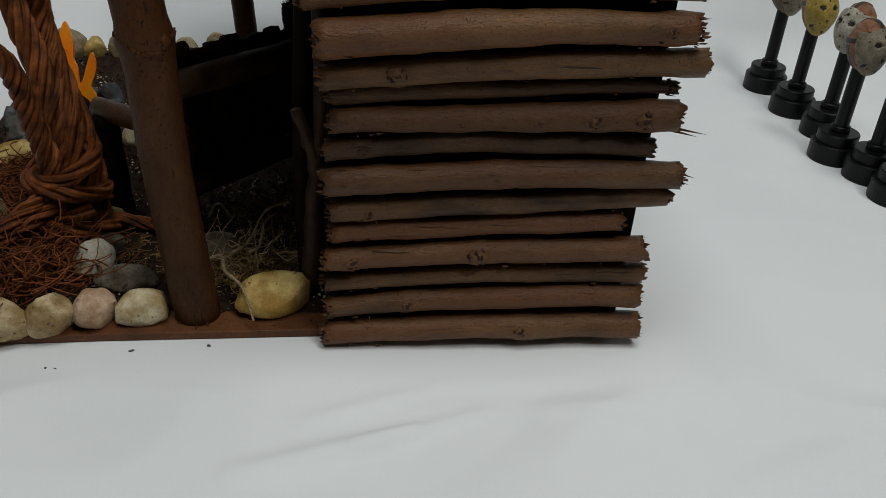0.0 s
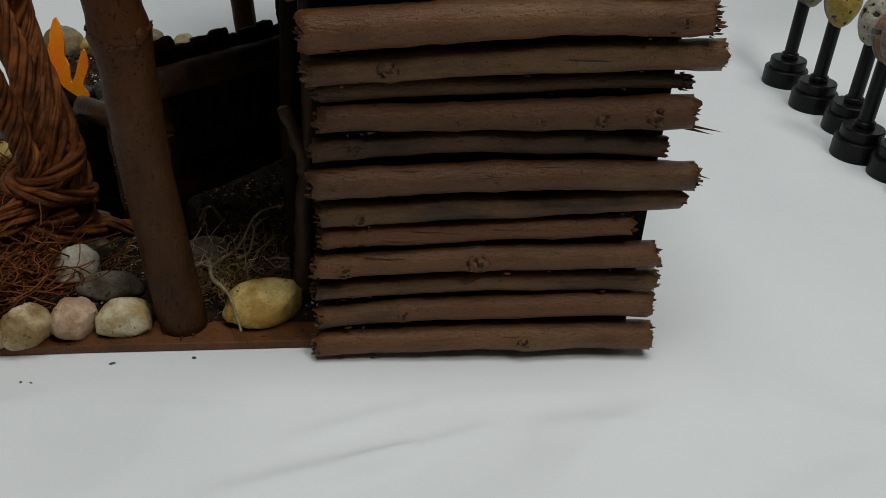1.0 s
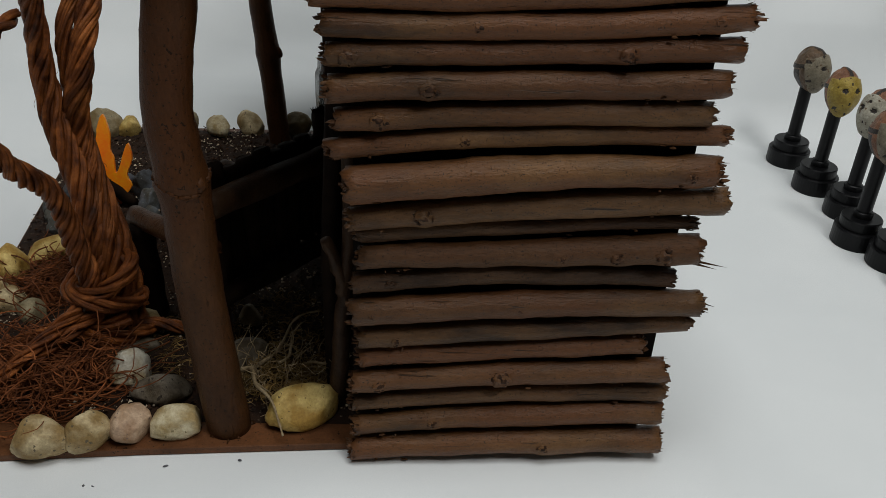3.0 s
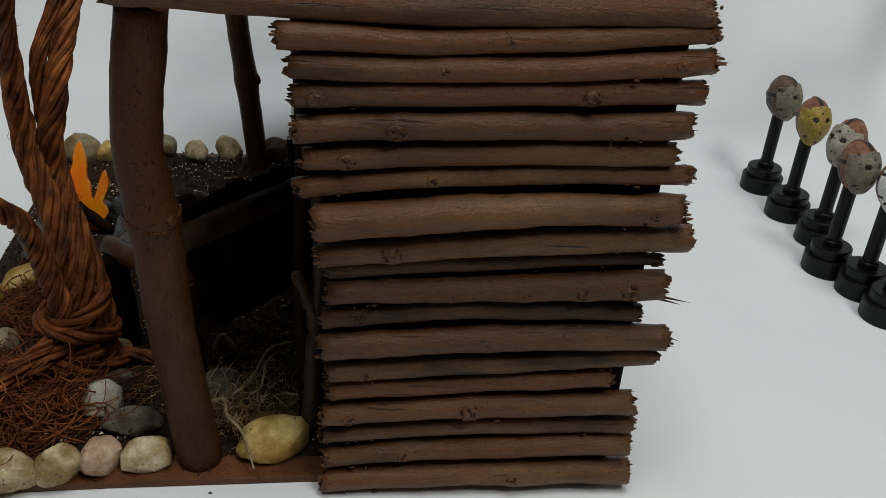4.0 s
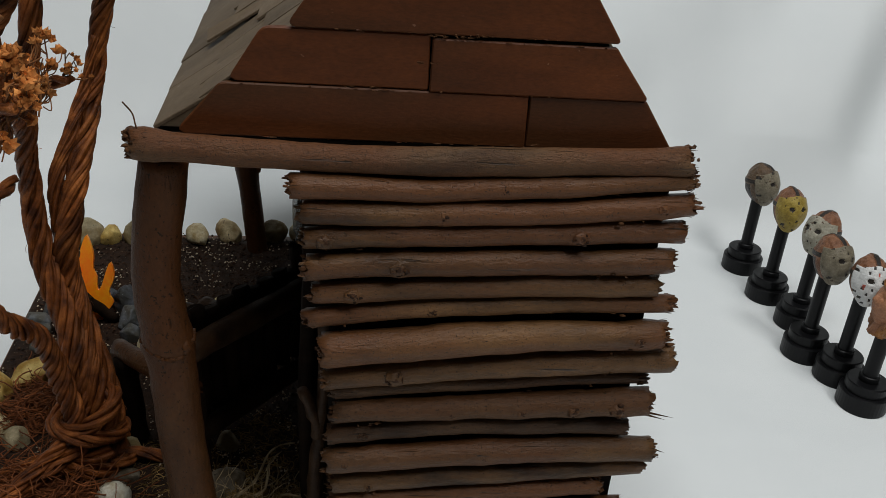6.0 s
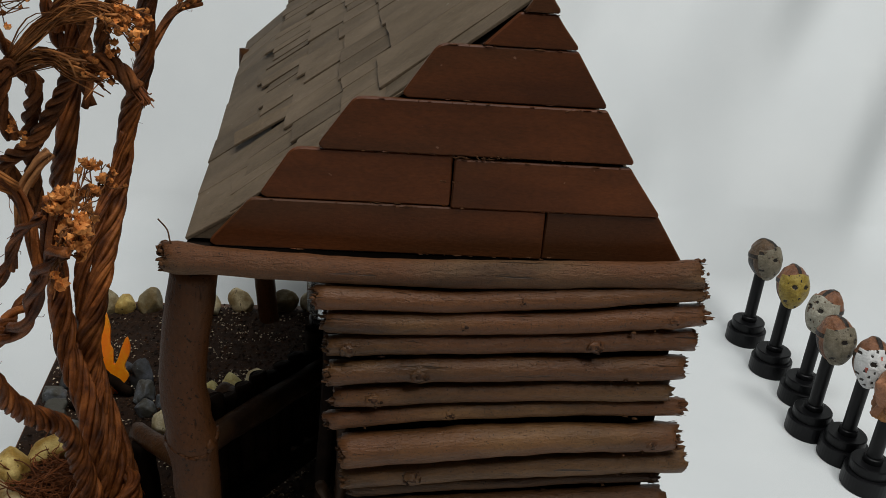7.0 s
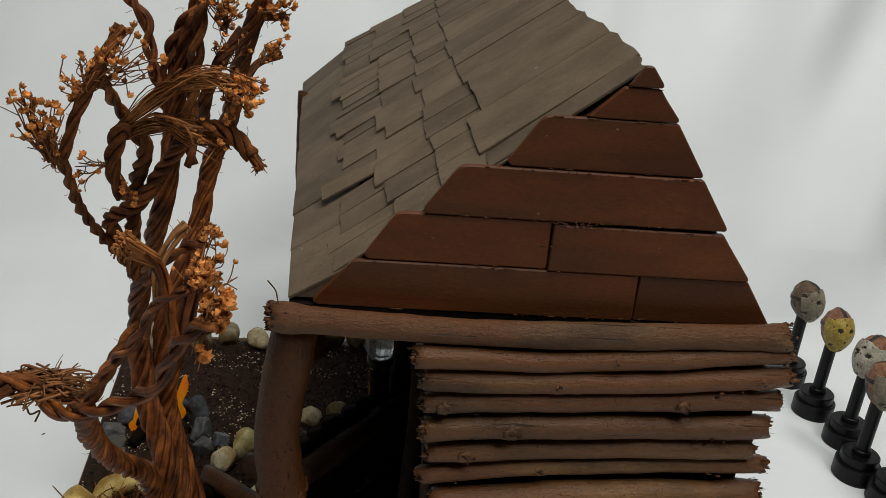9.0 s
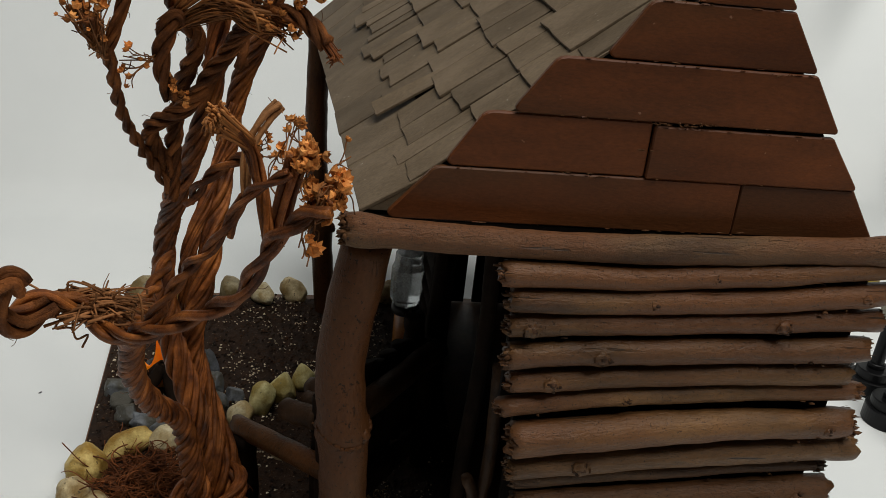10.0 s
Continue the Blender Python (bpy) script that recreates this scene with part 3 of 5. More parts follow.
def cabin():
    house = thing("cabin", (0, 0, 0), "miniature brown log cabin with shingle roof and open porch", "cabin")
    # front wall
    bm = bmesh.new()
    # backing whose near-black colour stands in for shade between the logs
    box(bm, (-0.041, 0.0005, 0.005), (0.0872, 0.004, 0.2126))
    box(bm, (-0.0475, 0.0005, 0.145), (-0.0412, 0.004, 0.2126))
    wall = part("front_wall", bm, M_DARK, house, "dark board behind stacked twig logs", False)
    for i, (z, r, x0, x1, bow, rise, taper) in enumerate(LOGS):
        bm = bmesh.new()
        knots = [(at, size) for n_, at, size in KNOTS if n_ == i]
        y = -r * 1.12
        path, radius = log_mesh(bm, (x0, y + 0.03 * (x0 - 0.02), z - rise * 0.5), (x1, y + 0.03 * (x1 - 0.02), z + rise * 0.5), r, bow, i * 1.37 + 0.4, knots, taper=taper)
        for at, size in knots:
            k = min(len(path) - 1, round(at * (len(path) - 1)))
            knot(bm, path[k] + Vector((0, 0, r * 0.1 * math.sin(i * 2.0))), radius(at) * 0.93, size, at * 9 + i)
        rc = random.Random(300 + i)
        for _ in range(9):                                    # crumbs of bark at the ends and in the seams
            u = rc.choice((rc.uniform(0.08, 0.16), rc.uniform(0.07, 0.12), rc.uniform(0.8, 0.9), rc.uniform(0.1, 0.9)))
            q = path[round(u * (len(path) - 1))] + Vector((rc.uniform(-0.002, 0.002), -r * rc.uniform(0.1, 0.9), -r * rc.uniform(0.5, 1.0)))
            lump(bm, q, (rc.uniform(0.0004, 0.0016), rc.uniform(0.0003, 0.0007), rc.uniform(0.0002, 0.0006)), rc.random() * 9, rough=1.2, freq=2.5, sub=1, material=rc.choice((0, 1, 2)))
        part("log", bm, [M_LOGDARK if i in (8, 9, 10) else M_LOG, M_FRAY, M_KNOT], wall)
    # long splinters at some ends
    for i, dz, ln in ((11, 0.002, 0.006), (11, -0.001, 0.004), (9, -0.004, 0.012), (9, -0.005, 0.008)):
        z, r, x0, x1, bow, rise, taper = LOGS[i]
        bm = bmesh.new()
        spike(bm, Vector((x1 - 0.004, -r, z + rise * 0.5 + dz)), Vector((x1 + ln, -r - 0.002, z + rise * 0.5 + dz - 0.002)), 0.0009)
        part("splinter", bm, M_FRAY, wall)
    bm = bmesh.new()
    p, rad = log_mesh(bm, (-0.1105, -0.0048, 0.2165), (0.0912, -0.0015, 0.2177), 0.0053, -0.0036, 9.7, ((0.03, 0.006), (0.985, 0.005)), torn=1.3, along=44)
    tube(bm, smooth_path([(-0.1055, -0.0055, 0.218), (-0.1075, -0.006, 0.223), (-0.1085, -0.0055, 0.2275), (-0.1115, -0.0055, 0.2315)], 4), 0.0003, 4, material=1)
    rb = random.Random(77)
    for _ in range(70):                                       # crumbling bark round both ends
        at_left = rb.random() < 0.65
        c, a = p[rb.choice((0, 0, 1, 1)) if at_left else -1 - rb.choice((0, 0, 1))], rb.random() * 6.283
        q = c + Vector((rb.uniform(-0.0012, 0.0025), math.cos(a) * 0.0052, math.sin(a) * 0.0052))
        lump(bm, q, (rb.uniform(0.0005, 0.0016), rb.uniform(0.0004, 0.0012), rb.uniform(0.0004, 0.0011)), rb.random() * 9, rough=0.9, freq=2.0, sub=1, material=rb.choice((0, 1, 2)))
    part("beam", bm, [M_BEAM, M_FRAY, M_KNOT], house, "thick weathered twig beam with torn ends")
    # porch posts
    posts = (((-0.097, 0.006, 0.0005), (-0.1035, 0.006, 0.07), (-0.1055, 0.006, 0.118), (-0.1085, 0.006, 0.16), (-0.1015, 0.005, 0.209)),
             ((-0.1135, 0.323, 0.0005), (-0.1195, 0.323, 0.07), (-0.1245, 0.323, 0.12), (-0.1265, 0.325, 0.165), (-0.1265, 0.328, 0.222)))
    for j, (pts, r) in enumerate(zip(posts, (0.0096, 0.0078))):
        bm = bmesh.new()
        path = smooth_path(pts, 10)

        def radius(u, r=r, j=j):
            k = r * (1 + 0.05 * noise.noise(Vector((u * 6, j, 3))) - 0.08 * (u > 0.6) * (u - 0.6) * 2)
            return k + (0.0012 * math.exp(-((u - 0.555) / 0.025) ** 2) if j == 0 else 0.0012 * math.exp(-((u - 0.27) / 0.03) ** 2))

        tube(bm, path, radius, 22, rough=0.06, seed=j * 5.0, freq=120, jag=0.0015)
        foot = path[0]
        for a in range(11):                                   # bits of glue and bark at the foot
            t = R.random() * 6.283
            lump(bm, Vector((foot.x + math.cos(t) * r * 0.98, foot.y + math.sin(t) * r * 0.98, 0.0043)), (0.0008 + 0.002 * R.random(), 0.0006 + 0.0006 * R.random(), 0.0003 + 0.0005 * R.random()), a * 1.3, rough=0.8, sub=1, turn=t)
        if j == 0:
            k = path[round(0.55 * (len(path) - 1))]
            for a in range(60):
                t, w = a / 60 * 6.283, R.random()
                q = k + Vector((math.cos(t) * 0.0098, math.sin(t) * 0.0098, 0.0025 * math.sin(t * 2 + 1) + 0.003 * noise.noise(Vector((a * 0.2, 2, 1)))))
                lump(bm, q, (0.0016 + 0.0012 * w, 0.0014, 0.0007 + 0.0009 * R.random()), a * 0.7, rough=0.7, sub=1, turn=t + 1.57)
            lump(bm, k + Vector((0.0078, -0.0055, 0.001)), (0.0026, 0.0026, 0.0035), 4.0, rough=0.4, sub=2)
        else:
            k = path[round(0.27 * (len(path) - 1))]
            lump(bm, k + Vector((0.0075, -0.002, 0.0)), (0.0035, 0.003, 0.005), 5.0, rough=0.4, sub=2)
        part("porch_post", bm, M_POST, house, "thick brown branch post with a knot")
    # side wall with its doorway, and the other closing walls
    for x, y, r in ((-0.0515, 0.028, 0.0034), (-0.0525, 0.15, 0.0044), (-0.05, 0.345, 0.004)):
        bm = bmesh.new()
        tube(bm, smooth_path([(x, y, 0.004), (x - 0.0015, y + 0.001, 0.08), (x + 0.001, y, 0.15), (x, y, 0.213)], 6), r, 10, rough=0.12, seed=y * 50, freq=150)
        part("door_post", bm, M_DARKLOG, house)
    bm = bmesh.new()
    tube(bm, smooth_path([(-0.0495, 0.02, 0.004), (-0.047, 0.018, 0.05), (-0.0465, 0.017, 0.075), (-0.053, 0.014, 0.098)], 6), lambda u: 0.0042 - 0.0018 * u, 10, rough=0.4, seed=3, freq=220)
    tube(bm, smooth_path([(-0.0468, 0.017, 0.07), (-0.0435, 0.018, 0.1), (-0.0445, 0.019, 0.15)], 6), 0.003, 8, rough=0.15, seed=4, freq=150)
    part("forked_post", bm, M_RAIL, house, "forked brown twig beside the doorway")
    rows = 17
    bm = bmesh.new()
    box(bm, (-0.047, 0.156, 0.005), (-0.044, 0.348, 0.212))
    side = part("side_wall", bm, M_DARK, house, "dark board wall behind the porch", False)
    # wall logs carry the porch shade in their near-black colour
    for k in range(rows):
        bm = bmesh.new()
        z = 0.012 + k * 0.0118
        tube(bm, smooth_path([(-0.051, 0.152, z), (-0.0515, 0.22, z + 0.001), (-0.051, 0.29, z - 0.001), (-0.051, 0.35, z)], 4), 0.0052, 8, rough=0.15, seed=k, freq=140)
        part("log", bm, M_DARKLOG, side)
    # closing boards in the same near black, so the inside stays in shade
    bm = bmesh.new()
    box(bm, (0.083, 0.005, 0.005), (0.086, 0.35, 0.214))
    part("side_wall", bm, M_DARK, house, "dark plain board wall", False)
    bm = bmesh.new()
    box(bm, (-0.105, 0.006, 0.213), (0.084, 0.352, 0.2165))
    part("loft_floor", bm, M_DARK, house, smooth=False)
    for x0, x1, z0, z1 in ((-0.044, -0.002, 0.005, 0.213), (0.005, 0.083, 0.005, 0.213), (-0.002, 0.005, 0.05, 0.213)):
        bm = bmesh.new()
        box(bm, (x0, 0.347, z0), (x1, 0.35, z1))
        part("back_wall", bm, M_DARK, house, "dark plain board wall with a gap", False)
    # gable
    gable = thing("gable")
    gable.parent, gable.location = house, (0, 0.003, -0.0015)
    tagged(gable, "gable of wide brown painted planks with clipped corners")
    bm = bmesh.new()
    slab(bm, [(-0.088, 0.0056, 0.22), (0.082, 0.0056, 0.22), (0.022, 0.0056, 0.313), (0.017, 0.0056, 0.313)], 0.003, 0)
    part("backing", bm, M_DARK, gable, smooth=False)

    def left(z):
        return -0.0965 + (z - 0.218) / 0.865

    def right(z):
        return 0.0872 - (z - 0.2185) * 0.655

    step = 0.0203
    ends = [(-0.0955, -0.0785), (-0.0765, -0.0628), (-0.0555, -0.041), (-0.0262, -0.0125), (-0.0005, 0.0115), (0.0125, 0.0175)]
    seams = {0: 0.0305, 1: -0.0065}
    for k in range(6):
        z0, z1 = 0.2185 + k * step, 0.2185 + (k + 1) * step - 0.0004
        z1 = min(z1, 0.3185)
        if k == 4:
            z1 = 0.3115
        if k == 5:
            z0, z1 = 0.312, 0.3195
        xs = [ends[k][0], right(z0)]
        cuts = [xs[0], seams[k], xs[1]] if k in seams else xs
        for j in range(len(cuts) - 1):
            bm = bmesh.new()
            a, b = cuts[j], cuts[j + 1]
            ta = ends[k][1] - 0.0035 if j == 0 else a + 0.0004
            tb = right(z1) if j == len(cuts) - 2 else b - 0.0004
            if tb - ta < 0.002:
                mid = (ta + tb) / 2
                ta, tb = mid - 0.001, mid + 0.001
            y = 0.0024 + 0.0007 * math.sin(k * 2.3 + j * 1.9)
            c = 0.0022
            if k == 1 and j == 1:
                z0, z1 = z0 - 0.0003, z1 - 0.0010
            pts = [(a + (c * 0.6 if j == 0 else 0.0002), y, z0), (b - 0.0003, y, z0), (b, y, z0 + 0.0012)]
            pts += [(tb + 0.0016, y, z1 - 0.0035), (tb - 0.001, y, z1)] if (j == len(cuts) - 2 and k in (1, 4)) else [(tb, y, z1)]
            pts += [(ta + 0.0042, y, z1), (a + 0.001, y, z0)] if k > 3 else [(ta + 0.0038, y, z1), (ta + 0.0015, y, z1 - 0.0005), (ta + 0.0001, y, z1 - 0.0015), (ta - 0.0008, y, z1 - 0.0027), (a + 0.0002, y, z0 + c * 1.3), (a - 0.0004, y, z0 + c * 0.6)] if j == 0 else [(ta, y, z1)]
            slab(bm, pts, 0.0026, 0.0005)
            re_ = random.Random(500 + k * 10 + j)
            for _ in range(int((tb - ta) * 260)):              # slivers and flakes along the sawn edges
                u = re_.random()
                q = Vector((ta + 0.004 + (tb - ta - 0.005) * u, y - 0.0001, re_.choice((z1 - 0.0001, z0 + 0.0002, z1 - 0.0001))))
                lump(bm, q, (re_.uniform(0.0004, 0.0024) * re_.random(), re_.uniform(0.0002, 0.0004), re_.uniform(0.00012, 0.0003)), u * 9, rough=1.0, freq=2.5, sub=1, material=re_.choice((0, 1)))
            part("plank", bm, [M_PLANK, M_FRAY], gable, smooth=False)
    for x, z, n_ in ((0.0, 0.2588, 16), (0.008, 0.2592, 12), (-0.0065, 0.249, 4), (0.034, 0.2785, 4), (-0.03, 0.2385, 4), (0.03, 0.2195, 5)):
        bm = bmesh.new()
        rr = random.Random(int(x * 1e4) + n_)
        for _ in range(n_):
            p = Vector((x + rr.uniform(-0.007, 0.007), 0.0015, z + rr.uniform(-0.0006, 0.0006)))
            spike(bm, p, p + Vector((rr.uniform(-0.0035, 0.0035), rr.uniform(-0.0012, 0), rr.uniform(-0.0005, 0.0009))), 0.00035)
        part("splinter", bm, M_FRAY, gable)
    # roof: courses of shingles from the eave up
    ux, uz = 0.7605, 0.6493                                   # up the slope
    n = Vector((-uz, 0, ux))
    eave, far = Vector((-0.0925, 0, 0.2178)), 0.366
    length = 0.151
    roof = thing("roof")
    roof.parent, roof.location = house, (0, 0.003, -0.0015)
    tagged(roof, "steep roof of weathered grey-brown wooden shingles")

    def on(s, y, h):
        u = s / length                                        # the slope rises and flattens towards the back
        p = eave + Vector((ux, 0, uz)) * s + n * (h + (0.0042 + 0.077 * y) * (1 - u) + (0.0018 + 0.032 * y) * u)
        return (p.x, y, p.z)

    bm = bmesh.new()
    steps = [(0.021 + (length - 0.023) * i / 6, 0.004 + (far - 0.006) * j / 10) for j in range(11) for i in range(7)]
    tops, lows = [bm.verts.new(on(a, b, -0.0006)) for a, b in steps], [bm.verts.new(on(a, b, -0.003)) for a, b in steps]
    for j in range(10):
        for i in range(6):
            q = [j * 7 + i, j * 7 + i + 1, (j + 1) * 7 + i + 1, (j + 1) * 7 + i]
            bm.faces.new([tops[v] for v in q[::-1]])
            bm.faces.new([lows[v] for v in q])
    rim = [j * 7 for j in range(11)] + list(range(71, 77)) + [j * 7 + 6 for j in range(9, -1, -1)] + list(range(5, 0, -1))
    for a, b in zip(rim, rim[1:] + rim[:1]):
        bm.faces.new((tops[a], tops[b], lows[b], lows[a]))
    part("deck", bm, M_DARK, roof, smooth=False)
    bm = bmesh.new()
    near_top, far_top = on(length, 0.012, -0.001), on(length, far, -0.001)
    slab(bm, [near_top, (0.0855, 0.012, 0.2175), (0.0855, far, 0.2175), far_top], 0.0025, 0.0005)
    part("far_slope", bm, M_SHINGLE, roof, smooth=False)
    rr = random.Random(21)
    starts = [0.012, 0.039, 0.0635, 0.0875]
    for k, s0 in enumerate(starts):
        y, top = 0.0055 + 0.001 * math.sin(k * 2.0), (starts + [length - 0.012])[k + 1] + 0.012
        wide = [0.017, 0.044, 0.05, 0.036]
        j = 0
        while y < far - 0.004:
            w = rr.uniform(0.015, 0.031)
            if k == 3:
                w = wide[j] if j < 4 else rr.uniform(0.02, 0.045)
            if k == 0:
                w = rr.uniform(0.009, 0.022)
            w = min(w, far - y + rr.uniform(-0.003, 0.003))
            a = s0 + rr.uniform(-0.0034, 0.0030) - (0.004 if rr.random() < 0.14 else 0)
            b = top + rr.uniform(-0.001, 0.003)
            if k == 3:
                b = length + rr.uniform(-0.0005, 0.002)
                a -= 0.003 * (j == 1)
            lift, tilt = (0.0034 if k else 0.0026) + rr.uniform(0, 0.0007), rr.uniform(-0.0006, 0.0007)
            if (k, j) == (0, 4):
                lift, tilt, a = lift + 0.003, 0.0016, a - 0.001
            skew = rr.uniform(-0.001, 0.001)
            e = 0.00055 if k > 1 else rr.uniform(0.0004, 0.0011)
            bm = bmesh.new()
            pts = [on(a, y + e, lift), on(a + skew, y + w - e, lift + tilt), on(b, y + w - e + skew, 0.0019), on(b, y + e + skew, 0.0019)]
            q = 4 if w > 0.03 else 3
            bits = [on(a + skew * i / q + rr.uniform(-0.0005, 0.0005), y + w * (i + rr.uniform(-0.25, 0.25)) / q, lift + tilt * i / q) for i in range(1, q)]
            if k == 3:
                bits2 = [on(b + rr.uniform(-0.0016, 0.0012), y + w * (i + rr.uniform(-0.3, 0.3)) / 4, 0.0019) for i in (3, 2, 1)]
                pts = pts[:3] + bits2 + pts[3:]
            pts = pts[:1] + bits + pts[1:]
            slab(bm, pts[::-1], 0.0012, 0.0002)
            if w > 0.003:
                part("shingle", bm, M_SHINGLE, roof, smooth=False)
            else:
                bm.free()
            y += w
            j += 1
    bm = bmesh.new()
    slab(bm, [(-0.1045, 0.0052, 0.2198), (-0.0935, 0.0052, 0.2198), (-0.0772, 0.0052, 0.2378)], 0.004, 0.0003)
    part("eave_wedge", bm, M_SHINGLE, roof, smooth=False)
    # flatter boards along the eave
    y = 0.0047
    while y < far - 0.004:
        w = min(rr.uniform(0.03, 0.07), far - y)
        bm = bmesh.new()
        xa, xb = [-0.1055 - 0.029 * v / far + rr.uniform(-0.0006, 0.0006) for v in (y, y + w)]
        tops = [on(0.023, v, 0.0012) for v in (y + 0.0002, y + w - 0.0002)]
        slab(bm, [(xa, y + 0.0002, 0.2200), tops[0], tops[1], (xb, y + w - 0.0002, 0.2200)], 0.0016, 0.0003)
        part("eave_board", bm, M_SHINGLE, roof, smooth=False)
        y += w
    return house


# ---- stones ----
def stones():
    front = [((-0.1745, -0.0095), (0.0122, 0.0078, 0.0092), M_TAN, "tan rounded pebble at the base board's edge", 0.1),
             ((-0.1545, -0.0075), (0.0092, 0.0075, 0.0092), M_TAN, "tan angular pebble at the base board's edge", 0.6),
             ((-0.1385, -0.0015), (0.0092, 0.0078, 0.0092), M_PINK, "pinkish brown pebble at the base board's edge", 1.2),
             ((-0.1195, 0.002), (0.0120, 0.0080, 0.0080), M_CREAM, "flat cream pebble beside the porch post", 0.15),
             ((-0.0640, 0.0115), (0.0162, 0.0095, 0.0098), M_YELLOW, "large ochre yellow pebble beside the cabin wall", 0.25),
             ((-0.1485, 0.036), (0.0088, 0.0090, 0.0100), M_CHALK, "white chalky pebble in the soil", 0.5),
             ((-0.153, 0.055), (0.0065, 0.011, 0.006), M_BARK, "grey broken stone beside the tree", 2.0),
             ((-0.131, 0.024), (0.0130, 0.0070, 0.0072), M_BARK, "grey-brown bark-like stone in the soil", 0.2),
             ((-0.1535, 0.0765), (0.0090, 0.0085, 0.007), M_OLIVE, "olive grey pebble in the soil", 0.9),
             ((-0.097, 0.051), (0.0125, 0.0085, 0.0075), M_BARK, "dark grey flat stone behind the porch post", 0.5),
             ((-0.163, 0.124), (0.0065, 0.006, 0.0075), M_CHALK, "small white pebble behind the tree", 0.3),
             ((-0.135, 0.145), (0.007, 0.006, 0.0075), M_CREAM, "cream pebble near the log bench", 0.8),
             ((-0.1, 0.085), (0.006, 0.006, 0.006), M_OLIVE, "olive pebble under the log bench", 1.8)]
    left = [((-0.2405, 0.104), (0.0085, 0.0085, 0.0085), M_TAN), ((-0.2405, 0.126), (0.0105, 0.0105, 0.0112), M_YELLOW), ((-0.222, 0.147), (0.0145, 0.0078, 0.0078), M_YELLOW),
            ((-0.2025, 0.151), (0.0098, 0.0088, 0.0085), M_CREAM), ((-0.228, 0.095), (0.008, 0.008, 0.007), M_TAN), ((-0.213, 0.085), (0.007, 0.007, 0.0065), M_OLIVE)]
    inner = [((-0.162, 0.176), (0.0078, 0.0078, 0.0082), M_CREAM), ((-0.1505, 0.19), (0.0082, 0.0075, 0.0125), M_LIME), ((-0.139, 0.203), (0.009, 0.0085, 0.0105), M_LIME),
             ((-0.1255, 0.215), (0.0078, 0.0075, 0.0105), M_LIME), ((-0.111, 0.228), (0.0075, 0.007, 0.008), M_CREAM), ((-0.092, 0.236), (0.0085, 0.007, 0.008), M_OLIVE)]
    back = [((-0.2475, 0.328), (0.0128, 0.0105, 0.0122), M_OLIVE), ((-0.2285, 0.328), (0.0076, 0.008, 0.0090), M_YELLOW), ((-0.209, 0.333), (0.0098, 0.008, 0.0112), M_OLIVE),
            ((-0.1875, 0.338), (0.0108, 0.008, 0.0112), M_OLIVE), ((-0.1625, 0.335), (0.0115, 0.008, 0.0088), M_CREAM), ((-0.139, 0.341), (0.0112, 0.009, 0.0110), M_TAN),
            ((-0.103, 0.343), (0.0100, 0.008, 0.0104), M_OLIVE), ((-0.082, 0.345), (0.008, 0.008, 0.0095), M_CREAM), ((-0.0635, 0.345), (0.009, 0.008, 0.01), M_TAN)]
    fire = [((-0.242, 0.204), (0.0075, 0.0065, 0.0068), M_GREY), ((-0.235, 0.19), (0.0082, 0.0062, 0.0058), M_GREY), ((-0.229, 0.175), (0.0078, 0.0065, 0.0072), M_GREY),
            ((-0.2175, 0.168), (0.0075, 0.0062, 0.0065), M_GREY), ((-0.206, 0.163), (0.0068, 0.0062, 0.0065), M_GREY), ((-0.1815, 0.206), (0.0082, 0.0068, 0.0095), M_GREY),
            ((-0.19, 0.228), (0.0125, 0.008, 0.0105), M_SLATE), ((-0.206, 0.235), (0.0092, 0.007, 0.008), M_SLATE), ((-0.222, 0.23), (0.009, 0.007, 0.007), M_SLATE),
            ((-0.236, 0.22), (0.008, 0.007, 0.0075), M_SLATE), ((-0.179, 0.19), (0.0072, 0.006, 0.0075), M_GREY), ((-0.168, 0.2), (0.006, 0.005, 0.006), M_GREY)]
    sets = [("pebble", front, "", ""), ("pebble", [(*a, "tan pebble in the border of the model's ground", 0.4 * i) for i, a in enumerate(left)], "border pebbles", ""),
            ("pebble", [(*a, "pale yellow pebble in a row beside the log bench", 0.7 * i) for i, a in enumerate(inner)], "pale pebble row", ""),
            ("pebble", [(*a, "olive and cream pebble along the back edge", 0.5 * i) for i, a in enumerate(back)], "back edge pebbles", ""),
            ("rock", [(*a, "grey slate rock in the ring round the campfire", 0.9 * i) for i, a in enumerate(fire)], "campfire ring", "")]
    for name, rows, group, _ in sets:
        for i, ((x, y), size, material, label, turn) in enumerate(rows):
            bm = bmesh.new()
            lump(bm, (0, 0, 0), [c * 1.1 for c in size], abs(x * 90 + y * 40) + 1, rough=0.3 if name == "rock" else 0.16, freq=1.9 if name == "rock" else 1.25, sub=4, turn=turn, power=0.9 if name == "rock" else 0.97,
                 facets=9 if name == "rock" else 7, worn=0.9 if name == "rock" else 0.78)
            ob = mesh_object(name, bm, material)
            ob.location = (x, y, 0.0048 + size[2] * 0.6)
            tagged(ob, label, name, group)


